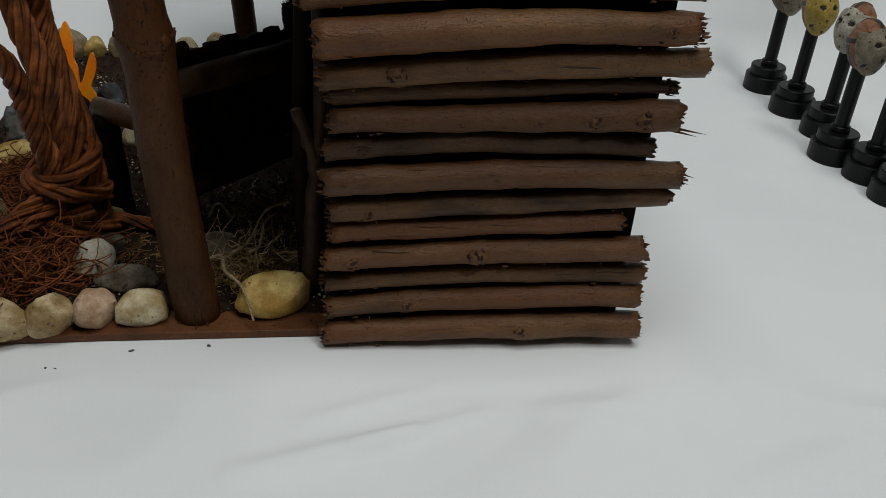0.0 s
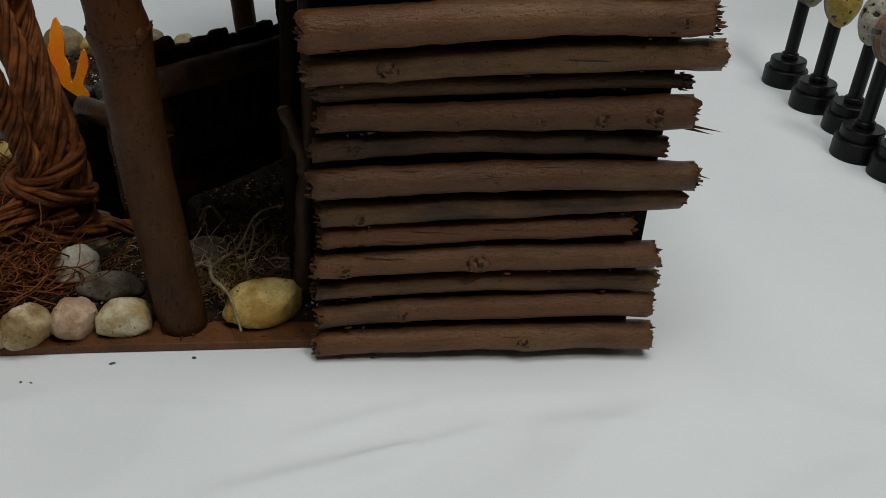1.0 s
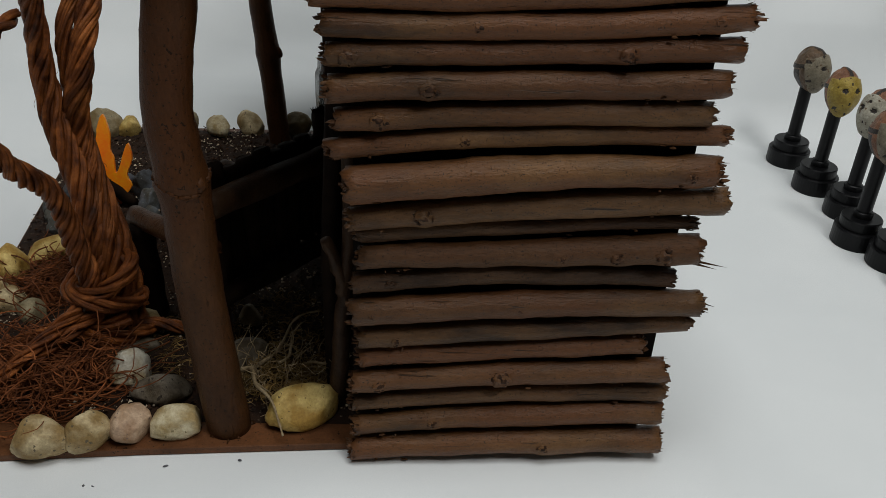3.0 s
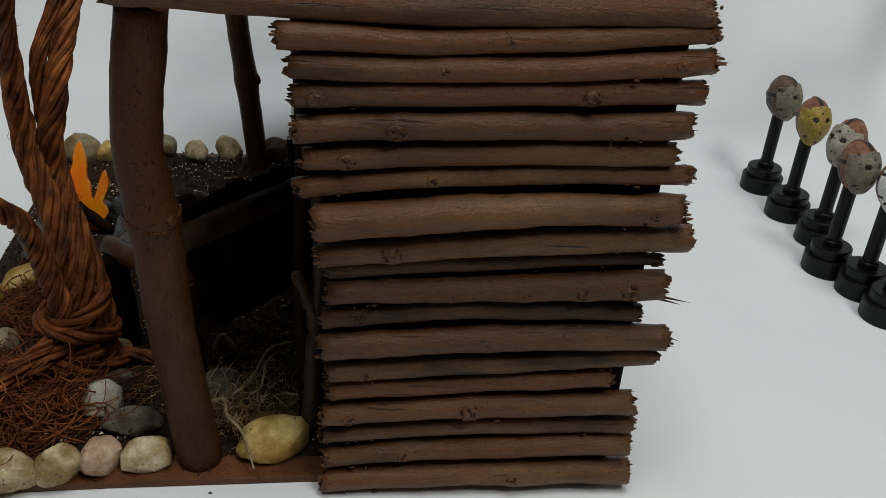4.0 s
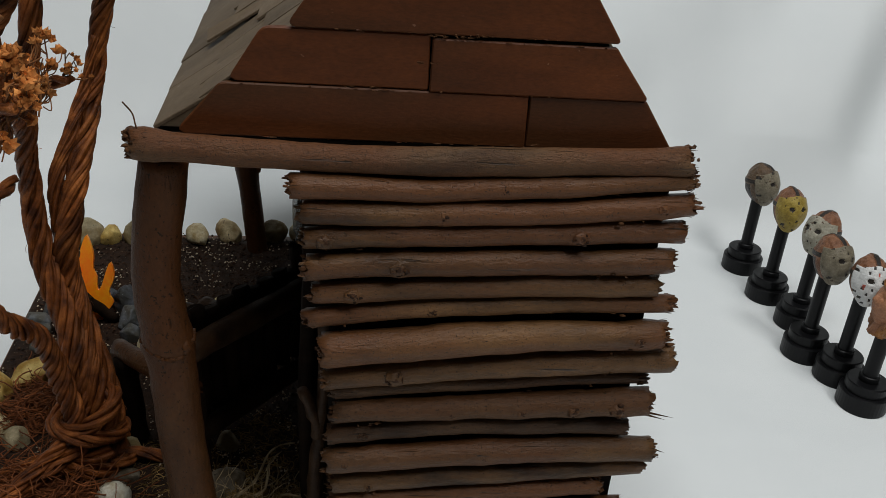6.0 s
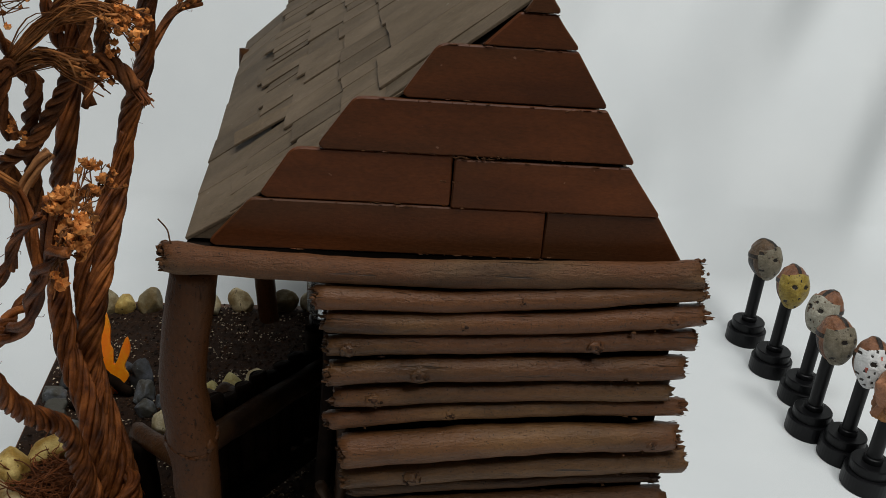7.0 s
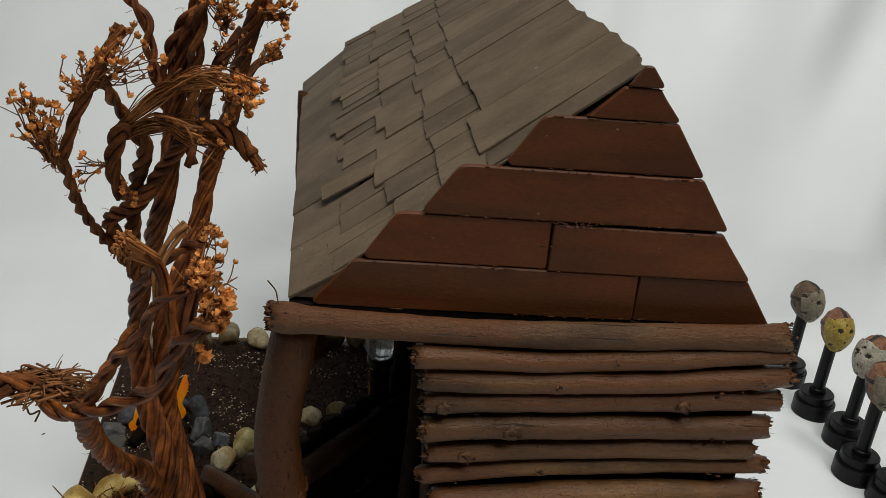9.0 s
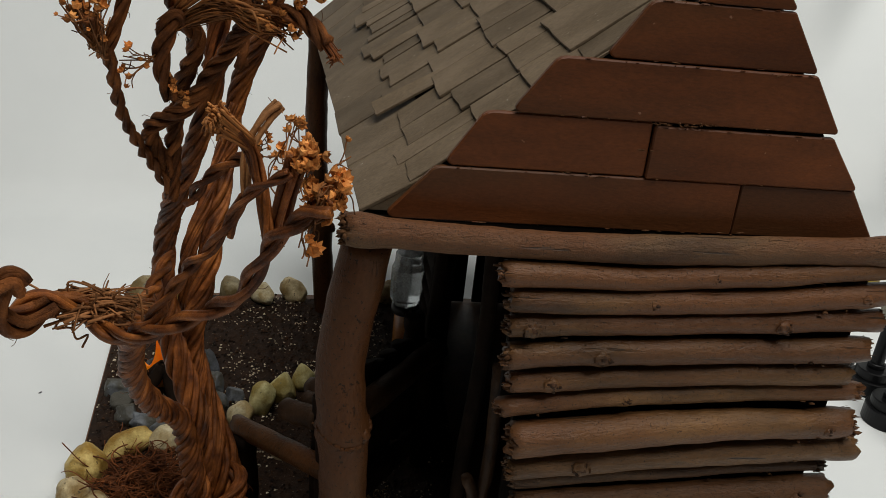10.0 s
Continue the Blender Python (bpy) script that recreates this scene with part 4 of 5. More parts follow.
# ---- campfire ----
def campfire():
    fire = thing("campfire", (-0.2115, 0.205, 0.005), "small campfire with an orange plastic flame among dark sticks", "campfire")
    outline = [(0.007, -0.002), (0.009, 0.0), (0.0120, 0.0065), (0.0168, 0.0135), (0.0140, 0.0205), (0.0178, 0.0310), (0.0158, 0.0412), (0.0125, 0.0345), (0.0095, 0.0250), (0.0068, 0.0220), (0.0065, 0.0312), (0.0045, 0.0365),
               (0.0048, 0.0470), (0.0010, 0.0590), (-0.0030, 0.0500), (-0.0035, 0.0450), (-0.0075, 0.0340), (-0.0085, 0.0220), (-0.0120, 0.0140), (-0.0165, 0.0170), (-0.0185, 0.0080), (-0.0215, 0.0040), (-0.0190, -0.002)]
    edge = smooth_path([(x, 0.0, z) for x, z in outline], 3)
    bm = bmesh.new()
    slab(bm, [(p.x, -0.0011, p.z) for p in edge], 0.0024, 0.0)
    bmesh.ops.triangulate(bm, faces=[f for f in bm.faces if len(f.verts) > 4])
    ob = part("flame", bm, M_FLAME, fire, "wavy translucent orange plastic flame", False)
    ob.location, ob.rotation_euler = (0, 0.006, 0.001), (-0.25, 0, 0)
    for a, r in ((0.3, 0.0035), (1.4, 0.004), (2.6, 0.0035), (3.9, 0.004), (5.1, 0.0035)):
        bm = bmesh.new()
        d = Vector((math.cos(a), math.sin(a), 0))
        log_mesh(bm, d * 0.019 + Vector((0, 0, 0.003)), d * 0.002 + Vector((0, 0, 0.021)), r, 0.0, a, torn=0.4, along=8)
        part("stick", bm, [M_DARKLOG, M_FRAY], fire)


# ---- log bench on the porch ----
def log_bench():
    along, across = Vector((0.545, 0.838, 0)), Vector((-0.838, 0.545, 0))
    corner = Vector((-0.108, 0.055, 0))
    table = thing("log_bench", corner, "rustic dark bench of upright logs and twig rails", "bench")

    def at(a, b, z):
        return along * a + across * b + Vector((0, 0, z))

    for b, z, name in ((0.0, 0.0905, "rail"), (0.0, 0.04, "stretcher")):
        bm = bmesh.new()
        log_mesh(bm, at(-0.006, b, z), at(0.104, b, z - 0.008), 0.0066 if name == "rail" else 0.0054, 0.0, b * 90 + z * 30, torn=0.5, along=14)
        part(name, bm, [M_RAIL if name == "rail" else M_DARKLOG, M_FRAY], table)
    # uprights in the shade-darkened twig colour, for the black below the rail
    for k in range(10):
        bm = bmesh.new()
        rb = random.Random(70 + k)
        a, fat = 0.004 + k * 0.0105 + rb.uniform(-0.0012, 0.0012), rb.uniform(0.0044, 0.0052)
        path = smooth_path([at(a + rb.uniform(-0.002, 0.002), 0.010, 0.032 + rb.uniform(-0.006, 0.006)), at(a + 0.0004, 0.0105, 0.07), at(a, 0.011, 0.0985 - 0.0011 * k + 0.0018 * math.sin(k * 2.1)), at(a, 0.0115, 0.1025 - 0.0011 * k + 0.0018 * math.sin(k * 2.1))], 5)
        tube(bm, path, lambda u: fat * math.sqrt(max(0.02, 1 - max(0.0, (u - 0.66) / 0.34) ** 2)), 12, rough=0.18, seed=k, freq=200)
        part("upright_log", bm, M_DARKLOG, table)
    for k in range(4):
        bm = bmesh.new()
        a = 0.004 + k * 0.0105
        log_mesh(bm, at(a, 0.012, 0.0885 - 0.001 * (k % 2)), at(a + 0.001, 0.031 - 0.004 * (k % 2), 0.0865), 0.0056, 0.0, k + 50.0, torn=0.3, along=8)
        part("seat_log", bm, [M_RAIL, M_FRAY], table)
    bm = bmesh.new()
    rb = random.Random(17)                                    # broken stump with upright fibres at the far end
    foot, tip = at(0.098, 0.012, 0.088), at(0.098, 0.013, 0.103)
    tube(bm, smooth_path([foot, (foot + tip) / 2, tip], 4), lambda u: 0.0062 - 0.0008 * u, 14, rough=0.2, seed=8, freq=220, jag=0.003)
    for _ in range(70):
        a, k = rb.random() * 6.283, 0.0058 * math.sqrt(rb.random())
        q = tip + Vector((math.cos(a) * k, math.sin(a) * k, -0.003))
        spike(bm, q, q + Vector((rb.gauss(0, 0.0008), rb.gauss(0, 0.0008), rb.uniform(0.002, 0.0075))), 0.0006)
    part("stump", bm, M_DARKLOG, table, "broken dark stump with upright splinters")
    bm = bmesh.new()
    log_mesh(bm, at(-0.006, -0.004, 0.0715), at(0.0095, 0.0637, 0.0608), 0.0054, 0.0, 31.0, torn=0.5, along=14)
    part("end_rail", bm, [M_POST, M_FRAY], table, "brown twig rail at the bench's end")
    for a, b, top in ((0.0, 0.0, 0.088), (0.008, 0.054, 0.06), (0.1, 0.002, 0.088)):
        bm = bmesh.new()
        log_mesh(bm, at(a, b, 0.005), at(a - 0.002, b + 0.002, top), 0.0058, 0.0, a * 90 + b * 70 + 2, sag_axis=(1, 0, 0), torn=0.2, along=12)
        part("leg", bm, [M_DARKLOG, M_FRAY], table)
    # a clear and amber jar on the bench
    jar = thing("jar", (-0.0645, 0.206, 0.006), "tall jar with amber foot, black collar and clear faceted top", "jar")
    for name, prof, m in (("foot", ((0.0066, 0), (0.0068, 0.001), (0.0066, 0.064), (0.0062, 0.065)), M_AMBER), ("collar", ((0.0082, 0.065), (0.0088, 0.066), (0.0086, 0.070), (0.0076, 0.071)), M_BLACK),
                          ("body", ((0.0078, 0.071), (0.0100, 0.075), (0.0104, 0.084), (0.0104, 0.096), (0.0088, 0.100), (0.0086, 0.106), (0.0078, 0.107)), M_CLEAR)):
        bm = bmesh.new()
        lathe(bm, prof, 8 if name == "body" else 28)
        part(name, bm, m, jar, {"foot": "amber plastic foot", "collar": "black collar", "body": "faceted clear plastic body"}[name], name != "body")
    bm = bmesh.new()
    slab(bm, [(-0.008, 0, 0), (0.007, 0, 0), (0.006, 0, 0.03), (-0.006, 0, 0.032)], 0.0012, 0.0003)
    ob = mesh_object("card", bm, M_WHITE, smooth=False)
    ob.location, ob.rotation_euler = (-0.06, 0.175, 0.006), (-0.35, 0, 0.5)
    tagged(ob, "small white plastic card leaning behind the bench", "card")


# ---- tree of twisted cord ----
def rope(bm, pts, strands=5, thick=0.0043, turns=120.0, taper=1.0, per=11, seed=0):
    """A cord twisted from several strands, which are twisted rolls of fibre themselves."""
    path = smooth_path(pts, per)
    fr = frames_along(path)
    total = [0.0]
    for a, b in zip(path, path[1:]):
        total.append(total[-1] + (b - a).length)
    rs = thick * {2: 0.54, 3: 0.5, 4: 0.44, 5: 0.4, 6: 0.36, 7: 0.33}.get(strands, 0.27)
    off = thick - rs
    for s in range(strands):
        q = []
        for i, p in enumerate(path):
            u = i / (len(path) - 1)
            k = 1 + (taper - 1) * u
            a = s * 2 * math.pi / strands + total[i] * turns + 0.8 * noise.noise(Vector((total[i] * 30, s, seed)))
            w = off * k * (1 + 0.3 * noise.noise(Vector((total[i] * 60, s * 3.0, seed))))
            q.append(p + fr[i][1] * math.cos(a) * w + fr[i][2] * math.sin(a) * w)
        # each strand is three yarns twisted together
        qf = frames_along(q)
        ph = noise.noise(Vector((s * 3.1, seed, 1))) * 6
        for y_ in range(3):
            yarn = []
            for i, c in enumerate(q):
                k = 1 + (taper - 1) * i / (len(q) - 1)
                a = y_ * 2.094 + ph + total[i] * 25
                w = rs * 0.3 * k * (1 + 0.3 * noise.noise(Vector((total[i] * 90, y_ * 5.0 + s, seed))))
                yarn.append(c + qf[i][1] * math.cos(a) * w + qf[i][2] * math.sin(a) * w)
            tube(bm, yarn, lambda u: rs * 0.62 * (1 + (taper - 1) * u) * (1 + 0.14 * noise.noise(Vector((u * 16, s + y_, seed)))), 6, rough=0.1, seed=s + seed, freq=600)
    # loose hairs
    rnd = random.Random(int(seed) + 900)
    for _ in range(int(total[-1] * 90)):
        i = rnd.randint(1, len(path) - 2)
        k = thick * (1 + (taper - 1) * i / (len(path) - 1))
        a = rnd.random() * 6.283
        d = fr[i][1] * math.cos(a) + fr[i][2] * math.sin(a)
        p0 = path[i] + d * k * 0.85
        p2 = p0 + d * rnd.uniform(0.0008, 0.003) + fr[i][0] * rnd.uniform(-0.005, 0.005)
        tube(bm, smooth_path([p0, (p0 + p2) / 2 + d * 0.0006, p2], 3), 0.00011, 3)
    if strands > 3:
        tube(bm, path, lambda u: off * 0.72 * (1 + (taper - 1) * u), 6)
    return path


def blossom(bm, p, r, rnd):
    """A dried flower head: a small cup with petals."""
    up = Vector((rnd.uniform(-1, 1), rnd.uniform(-1, 1), rnd.uniform(0.0, 1.2))).normalized()
    n = up.orthogonal().normalized()
    b = up.cross(n)
    base = bm.verts.new(p)
    belly, rim = [], []
    for i in range(10):
        a = 2 * math.pi * i / 10
        d = n * math.cos(a) + b * math.sin(a)
        belly.append(bm.verts.new(p + up * r * 0.55 + d * r * 0.72))
        k = 1.0 if i % 2 else 0.72
        rim.append(bm.verts.new(p + up * r * (1.35 if i % 2 else 1.0) * rnd.uniform(0.85, 1.1) + d * r * 0.82 * k * rnd.uniform(0.8, 1.25)))
    heart = bm.verts.new(p + up * r * 0.7)
    for i in range(10):
        j = (i + 1) % 10
        bm.faces.new((base, belly[j], belly[i]))
        bm.faces.new((belly[i], belly[j], rim[j], rim[i]))
        bm.faces.new((heart, rim[i], rim[j]))


def spray(tree, p, d, count, length, spread, size, seed, bloom=1.0):
    """Fine stalks with dried blossoms, from p along d."""
    rnd = random.Random(seed)
    stalks, heads = bmesh.new(), bmesh.new()
    p, d = Vector(p), Vector(d).normalized()
    def shake(k):
        return Vector((rnd.gauss(0, 1), rnd.gauss(0, 1), rnd.gauss(0, 1))) * k

    for _ in range(max(4, int(count * 0.42))):
        v = (d + shake(spread * 0.8)).normalized()
        ln = length * rnd.uniform(0.45, 1.25)
        path = smooth_path([p + shake(0.0009), p + v * ln * 0.45 + shake(ln * 0.12), p + v * ln], 4)
        tube(stalks, path, lambda u: 0.00034 - 0.0001 * u, 4)
        if rnd.random() < bloom:
            blossom(heads, path[-1], size * rnd.uniform(0.75, 1.35), rnd)
        for _ in range(rnd.randint(1, 4)):
            a_ = path[rnd.randint(2, len(path) - 2)]
            q = a_ + (v + shake(0.75)).normalized() * ln * rnd.uniform(0.2, 0.5)
            tube(stalks, smooth_path([a_, (a_ + q) / 2 + shake(ln * 0.06), q], 3), 0.00022, 3)
            if rnd.random() < 0.8 * bloom:
                blossom(heads, q, size * rnd.uniform(0.5, 1.2), rnd)
    tagged(part("stalk_spray", stalks, M_TWIG, tree, "fine dry brown stalks"), kind="stuff")
    if len(heads.verts):
        tagged(part("blossom_cluster", heads, M_FLOWER, tree, "dried orange-brown blossoms", False), kind="stuff")
    else:
        heads.free()


def tree():
    t = thing("cord_tree", (0, 0, 0), "bare tree of twisted brown cord with dried orange blossoms", "tree")

    def add(name, pts, label="", dark=False, **kw):
        bm = bmesh.new()
        rope(bm, pts, **kw)
        return part(name, bm, M_STUB if "end" in label and not dark else M_ROPEDARK if dark else M_ROPE, t, label)

    # trunk bundle
    add("trunk", [(-0.161, 0.064, 0.012), (-0.160, 0.068, 0.035), (-0.1655, 0.078, 0.06), (-0.1755, 0.094, 0.083), (-0.179, 0.101, 0.103), (-0.1765, 0.100, 0.122), (-0.1705, 0.104, 0.149), (-0.168, 0.120, 0.172),
                  (-0.1655, 0.136, 0.1966), (-0.159, 0.138, 0.2276), (-0.147, 0.124, 0.2565), (-0.139, 0.104, 0.284), (-0.131, 0.09, 0.307), (-0.125, 0.085, 0.32)],
        "thick twisted cord trunk", strands=7, thick=0.0084, turns=95, taper=0.45, seed=1)
    add("trunk", [(-0.171, 0.062, 0.012), (-0.170, 0.066, 0.035), (-0.170, 0.075, 0.06), (-0.178, 0.088, 0.085), (-0.186, 0.094, 0.11), (-0.19, 0.1, 0.13), (-0.1905, 0.102, 0.15), (-0.187, 0.094, 0.17),
                  (-0.178, 0.078, 0.197), (-0.168, 0.063, 0.223), (-0.162, 0.058, 0.243), (-0.159, 0.062, 0.27), (-0.154, 0.06, 0.297), (-0.147, 0.055, 0.315)],
        "thick twisted cord trunk", strands=7, thick=0.008, turns=95, taper=0.45, seed=2)
    add("trunk", [(-0.168, 0.056, 0.01), (-0.168, 0.058, 0.04), (-0.173, 0.058, 0.07), (-0.176, 0.05, 0.098), (-0.183, 0.03, 0.12), (-0.185, 0.01, 0.147), (-0.179, -0.013, 0.176), (-0.174, -0.030, 0.188)],
        "twisted cord branch rising from the knot", strands=6, thick=0.0062, turns=190, taper=0.75, seed=3)
    add("trunk", [(-0.157, 0.072, 0.01), (-0.156, 0.074, 0.03), (-0.159, 0.08, 0.055), (-0.1695, 0.092, 0.08), (-0.178, 0.104, 0.105), (-0.181, 0.106, 0.13), (-0.179, 0.106, 0.155), (-0.172, 0.117, 0.178), (-0.167, 0.130, 0.1976), (-0.162, 0.136, 0.2176)], strands=6, thick=0.007, turns=95, taper=0.35, seed=4)
    # coils round the foot
    for k, (r, z, tilt) in enumerate(((0.0172, 0.026, 0.6), (0.0160, 0.036, -0.4), (0.0145, 0.046, 0.7), (0.0180, 0.017, -0.3))):
        pts = [(-0.1655 + r * math.cos(a), 0.065 + r * 0.8 * math.sin(a), z + tilt * r * math.cos(a - 0.6) * 0.6) for a in [k + 2 * math.pi * i / 9 for i in range(9)]]
        add("coil", pts, "cord wound round the foot of the trunk", strands=4, thick=0.0046, turns=110, seed=10 + k)
    # roots
    for k, pts in enumerate(([(-0.168, 0.055, 0.03), (-0.182, 0.04, 0.024), (-0.2, 0.026, 0.018), (-0.222, 0.018, 0.011)], [(-0.17, 0.06, 0.026), (-0.19, 0.055, 0.02), (-0.212, 0.05, 0.013)],
                             [(-0.157, 0.062, 0.016), (-0.143, 0.07, 0.014), (-0.125, 0.069, 0.011), (-0.108, 0.066, 0.010)], [(-0.174, 0.052, 0.034), (-0.19, 0.03, 0.026), (-0.206, 0.01, 0.016)])):
        add("root", pts, strands=4, thick=0.0042, turns=130, taper=0.7, seed=20 + k)
    # upper cords
    add("branch", [(-0.165, 0.07, 0.25), (-0.162, 0.065, 0.268), (-0.164, 0.06, 0.283), (-0.167, 0.06, 0.299), (-0.168, 0.06, 0.31), (-0.174, 0.06, 0.319), (-0.18, 0.06, 0.332)], strands=2, thick=0.0032, turns=290, seed=5)
    add("branch", [(-0.162, 0.06, 0.282), (-0.159, 0.06, 0.299), (-0.154, 0.06, 0.31), (-0.147, 0.06, 0.322), (-0.146, 0.06, 0.335)], strands=2, thick=0.0032, turns=290, seed=6)
    add("branch", [(-0.176, 0.055, 0.21), (-0.182, 0.042, 0.231), (-0.168, 0.035, 0.243), (-0.156, 0.03, 0.26), (-0.143, 0.02, 0.278), (-0.129, 0.012, 0.282), (-0.119, 0.008, 0.2745)],
        "dark cord branch with a cut end", dark=True, strands=4, thick=0.0036, turns=240, seed=7)
    add("branch", [(-0.177, 0.055, 0.2), (-0.175, 0.05, 0.226), (-0.17, 0.04, 0.249), (-0.163, 0.03, 0.268), (-0.169, 0.025, 0.277), (-0.174, 0.025, 0.262), (-0.171, 0.026, 0.248)],
        dark=True, strands=3, thick=0.0036, turns=270, seed=8)
    add("branch", [(-0.178, 0.055, 0.203), (-0.182, 0.047, 0.216), (-0.188, 0.03, 0.239), (-0.188, 0.012, 0.267)], "thin dark twisted twig", dark=True, strands=2, thick=0.0027, turns=380, seed=9)
    add("branch", [(-0.188, 0.012, 0.266), (-0.1905, 0.008, 0.272), (-0.1915, 0.004, 0.278)], dark=True, strands=4, thick=0.0022, turns=160, taper=1.35, seed=11)
    add("branch", [(-0.188, 0.012, 0.266), (-0.181, 0.009, 0.283), (-0.174, 0.011, 0.298), (-0.166, 0.02, 0.315)], dark=True, strands=4, thick=0.0022, turns=160, taper=1.3, seed=12)
    add("branch", [(-0.174, 0.01, 0.302), (-0.172, 0.03, 0.283), (-0.167, 0.046, 0.264)], dark=True, strands=2, thick=0.003, turns=300, seed=13)
    add("branch", [(-0.15, 0.05, 0.255), (-0.15, 0.05, 0.275), (-0.147, 0.05, 0.30), (-0.143, 0.05, 0.325)], dark=True, strands=2, thick=0.0036, turns=260, seed=14)
    # nest branch and the cord with blossoms in front
    add("branch", [(-0.180, 0.06, 0.172), (-0.182, 0.025, 0.17), (-0.180, -0.012, 0.181), (-0.188, -0.022, 0.192), (-0.2, -0.03, 0.199), (-0.211, -0.035, 0.195)], "cord branch that carries a nest", strands=2, thick=0.0037, turns=230, seed=15)
    add("branch", [(-0.196, -0.022, 0.193), (-0.181, -0.032, 0.189), (-0.169, -0.040, 0.194), (-0.161, -0.046, 0.2), (-0.149, -0.052, 0.209), (-0.140, -0.058, 0.217), (-0.134, -0.063, 0.229), (-0.129, -0.068, 0.24), (-0.122, -0.075, 0.249), (-0.1155, -0.081, 0.2548)],
        "thick cord branch rising past the nest", strands=2, thick=0.0034, turns=200, taper=0.95, seed=16)
    add("branch", [(-0.176, -0.033, 0.188), (-0.167, -0.040, 0.199), (-0.161, -0.043, 0.209), (-0.154, -0.048, 0.221), (-0.147, -0.053, 0.23), (-0.140, -0.058, 0.243), (-0.135, -0.063, 0.251), (-0.126, -0.069, 0.258)], strands=2, thick=0.0029, turns=260, taper=0.6, seed=33)
    add("branch", [(-0.138, -0.058, 0.2475), (-0.141, -0.0565, 0.241), (-0.1425, -0.0555, 0.2345)], strands=3, thick=0.0019, turns=60, taper=1.1, seed=34)
    add("branch", [(-0.1375, -0.058, 0.247), (-0.1375, -0.053, 0.258), (-0.1335, -0.05, 0.266), (-0.130, -0.048, 0.2695)], "pale cord with a cut end", strands=3, thick=0.0018, turns=80, taper=1.2, seed=35)
    add("branch", [(-0.1310, -0.0635, 0.236), (-0.1325, -0.0615, 0.2445), (-0.1345, -0.0590, 0.2535), (-0.1368, -0.0590, 0.2605), (-0.1400, -0.0620, 0.2660)], "bent cord with a flared top", strands=4, thick=0.0023, turns=90, taper=0.95, seed=17)
    add("branch", [(-0.1295, -0.060, 0.2365), (-0.1275, -0.062, 0.248), (-0.1245, -0.0635, 0.2615)], "dark bundle of straight cords", strands=5, thick=0.0031, turns=20, taper=1.0, seed=18)
    add("branch", [(-0.17, 0.05, 0.2), (-0.163, 0.045, 0.212), (-0.152, 0.04, 0.222), (-0.142, 0.035, 0.226)], strands=2, thick=0.003, turns=240, seed=19)
    add("branch", [(-0.198, -0.03, 0.198), (-0.205, -0.036, 0.1935), (-0.2095, -0.041, 0.198), (-0.2085, -0.043, 0.207), (-0.2045, -0.042, 0.2115), (-0.2025, -0.04, 0.208)], "dark knotted cord end", dark=True, strands=3, thick=0.0044, turns=120, seed=22)
    add("branch", [(-0.1525, 0.13, 0.246), (-0.146, 0.14, 0.262), (-0.139, 0.156, 0.275), (-0.128, 0.169, 0.279)], "short black twig with a cut tip", dark=True, strands=3, thick=0.0028, turns=60, taper=0.85, seed=31)
    add("branch", [(-0.15, 0.075, 0.268), (-0.146, 0.06, 0.28), (-0.14, 0.055, 0.295), (-0.13, 0.06, 0.31)], dark=True, strands=4, thick=0.0034, turns=120, taper=0.8, seed=32)
    # frayed cut ends
    for k, (p, d) in enumerate((((-0.119, 0.008, 0.2745), (0.6, -0.2, -0.75)), ((-0.1385, -0.0610, 0.2640), (-0.62, -0.45, 0.62)), ((-0.121, 0.085, 0.312), (0.8, 0, 0.1)))):
        bm = bmesh.new()
        rnd = random.Random(k)
        d, big = Vector(d).normalized(), 1.25 if k == 1 else 0.6
        across = d.orthogonal().normalized()
        for _ in range(190 if k == 1 else 70):
            o = Vector((rnd.gauss(0, 1), rnd.gauss(0, 1), rnd.gauss(0, 1))) * 0.5 + across * rnd.uniform(-1.2, 1.2)
            root = Vector(p) + o * 0.0009
            tip = Vector(p) + d * rnd.uniform(0.0055, 0.0085) * big + o * (0.0014 if k == 1 else 0.0018) * big
            bend = tip + o * 0.0007 - Vector((0, 0, 0.0014 * rnd.random()))
            tube(bm, smooth_path([root - d * 0.003, (root + tip) / 2, tip, bend], 3), rnd.uniform(0.0002, 0.00045) if k == 1 else rnd.uniform(0.00018, 0.0004), 4)
        part("frayed_end", bm, M_GOLDFIBRE if k == 1 else M_ROPE, t, "frayed fibres of a cut cord end")
    # blossom sprays
    spray(t, (-0.1905, 0.008, 0.269), (-0.2, -0.05, 1), 46, 0.021, 0.24, 0.0017, 1)
    spray(t, (-0.189, 0.009, 0.266), (-0.15, -0.1, 1), 60, 0.012, 0.3, 0.0014, 21, 0.06)
    spray(t, (-0.1775, 0.0105, 0.290), (-0.7, -0.1, 0.45), 12, 0.008, 0.4, 0.0017, 22)
    spray(t, (-0.1745, 0.011, 0.296), (0.75, 0.1, 0.85), 44, 0.021, 0.28, 0.0016, 2, 0.8)
    spray(t, (-0.176, 0.0108, 0.292), (0.25, 0, 1), 40, 0.012, 0.4, 0.0014, 23, 0.12)
    spray(t, (-0.130, 0.014, 0.299), (0.8, 0, -0.35), 60, 0.013, 0.45, 0.0017, 3)
    spray(t, (-0.140, 0.015, 0.280), (0.6, 0, -0.2), 34, 0.010, 0.45, 0.0016, 4)
    spray(t, (-0.1285, -0.036, 0.238), (0.18, 0.5, 0.95), 24, 0.0185, 0.15, 0.0018, 5)
    spray(t, (-0.1235, -0.066, 0.2570), (0.3, -0.1, 0.6), 24, 0.0075, 0.45, 0.0020, 6)
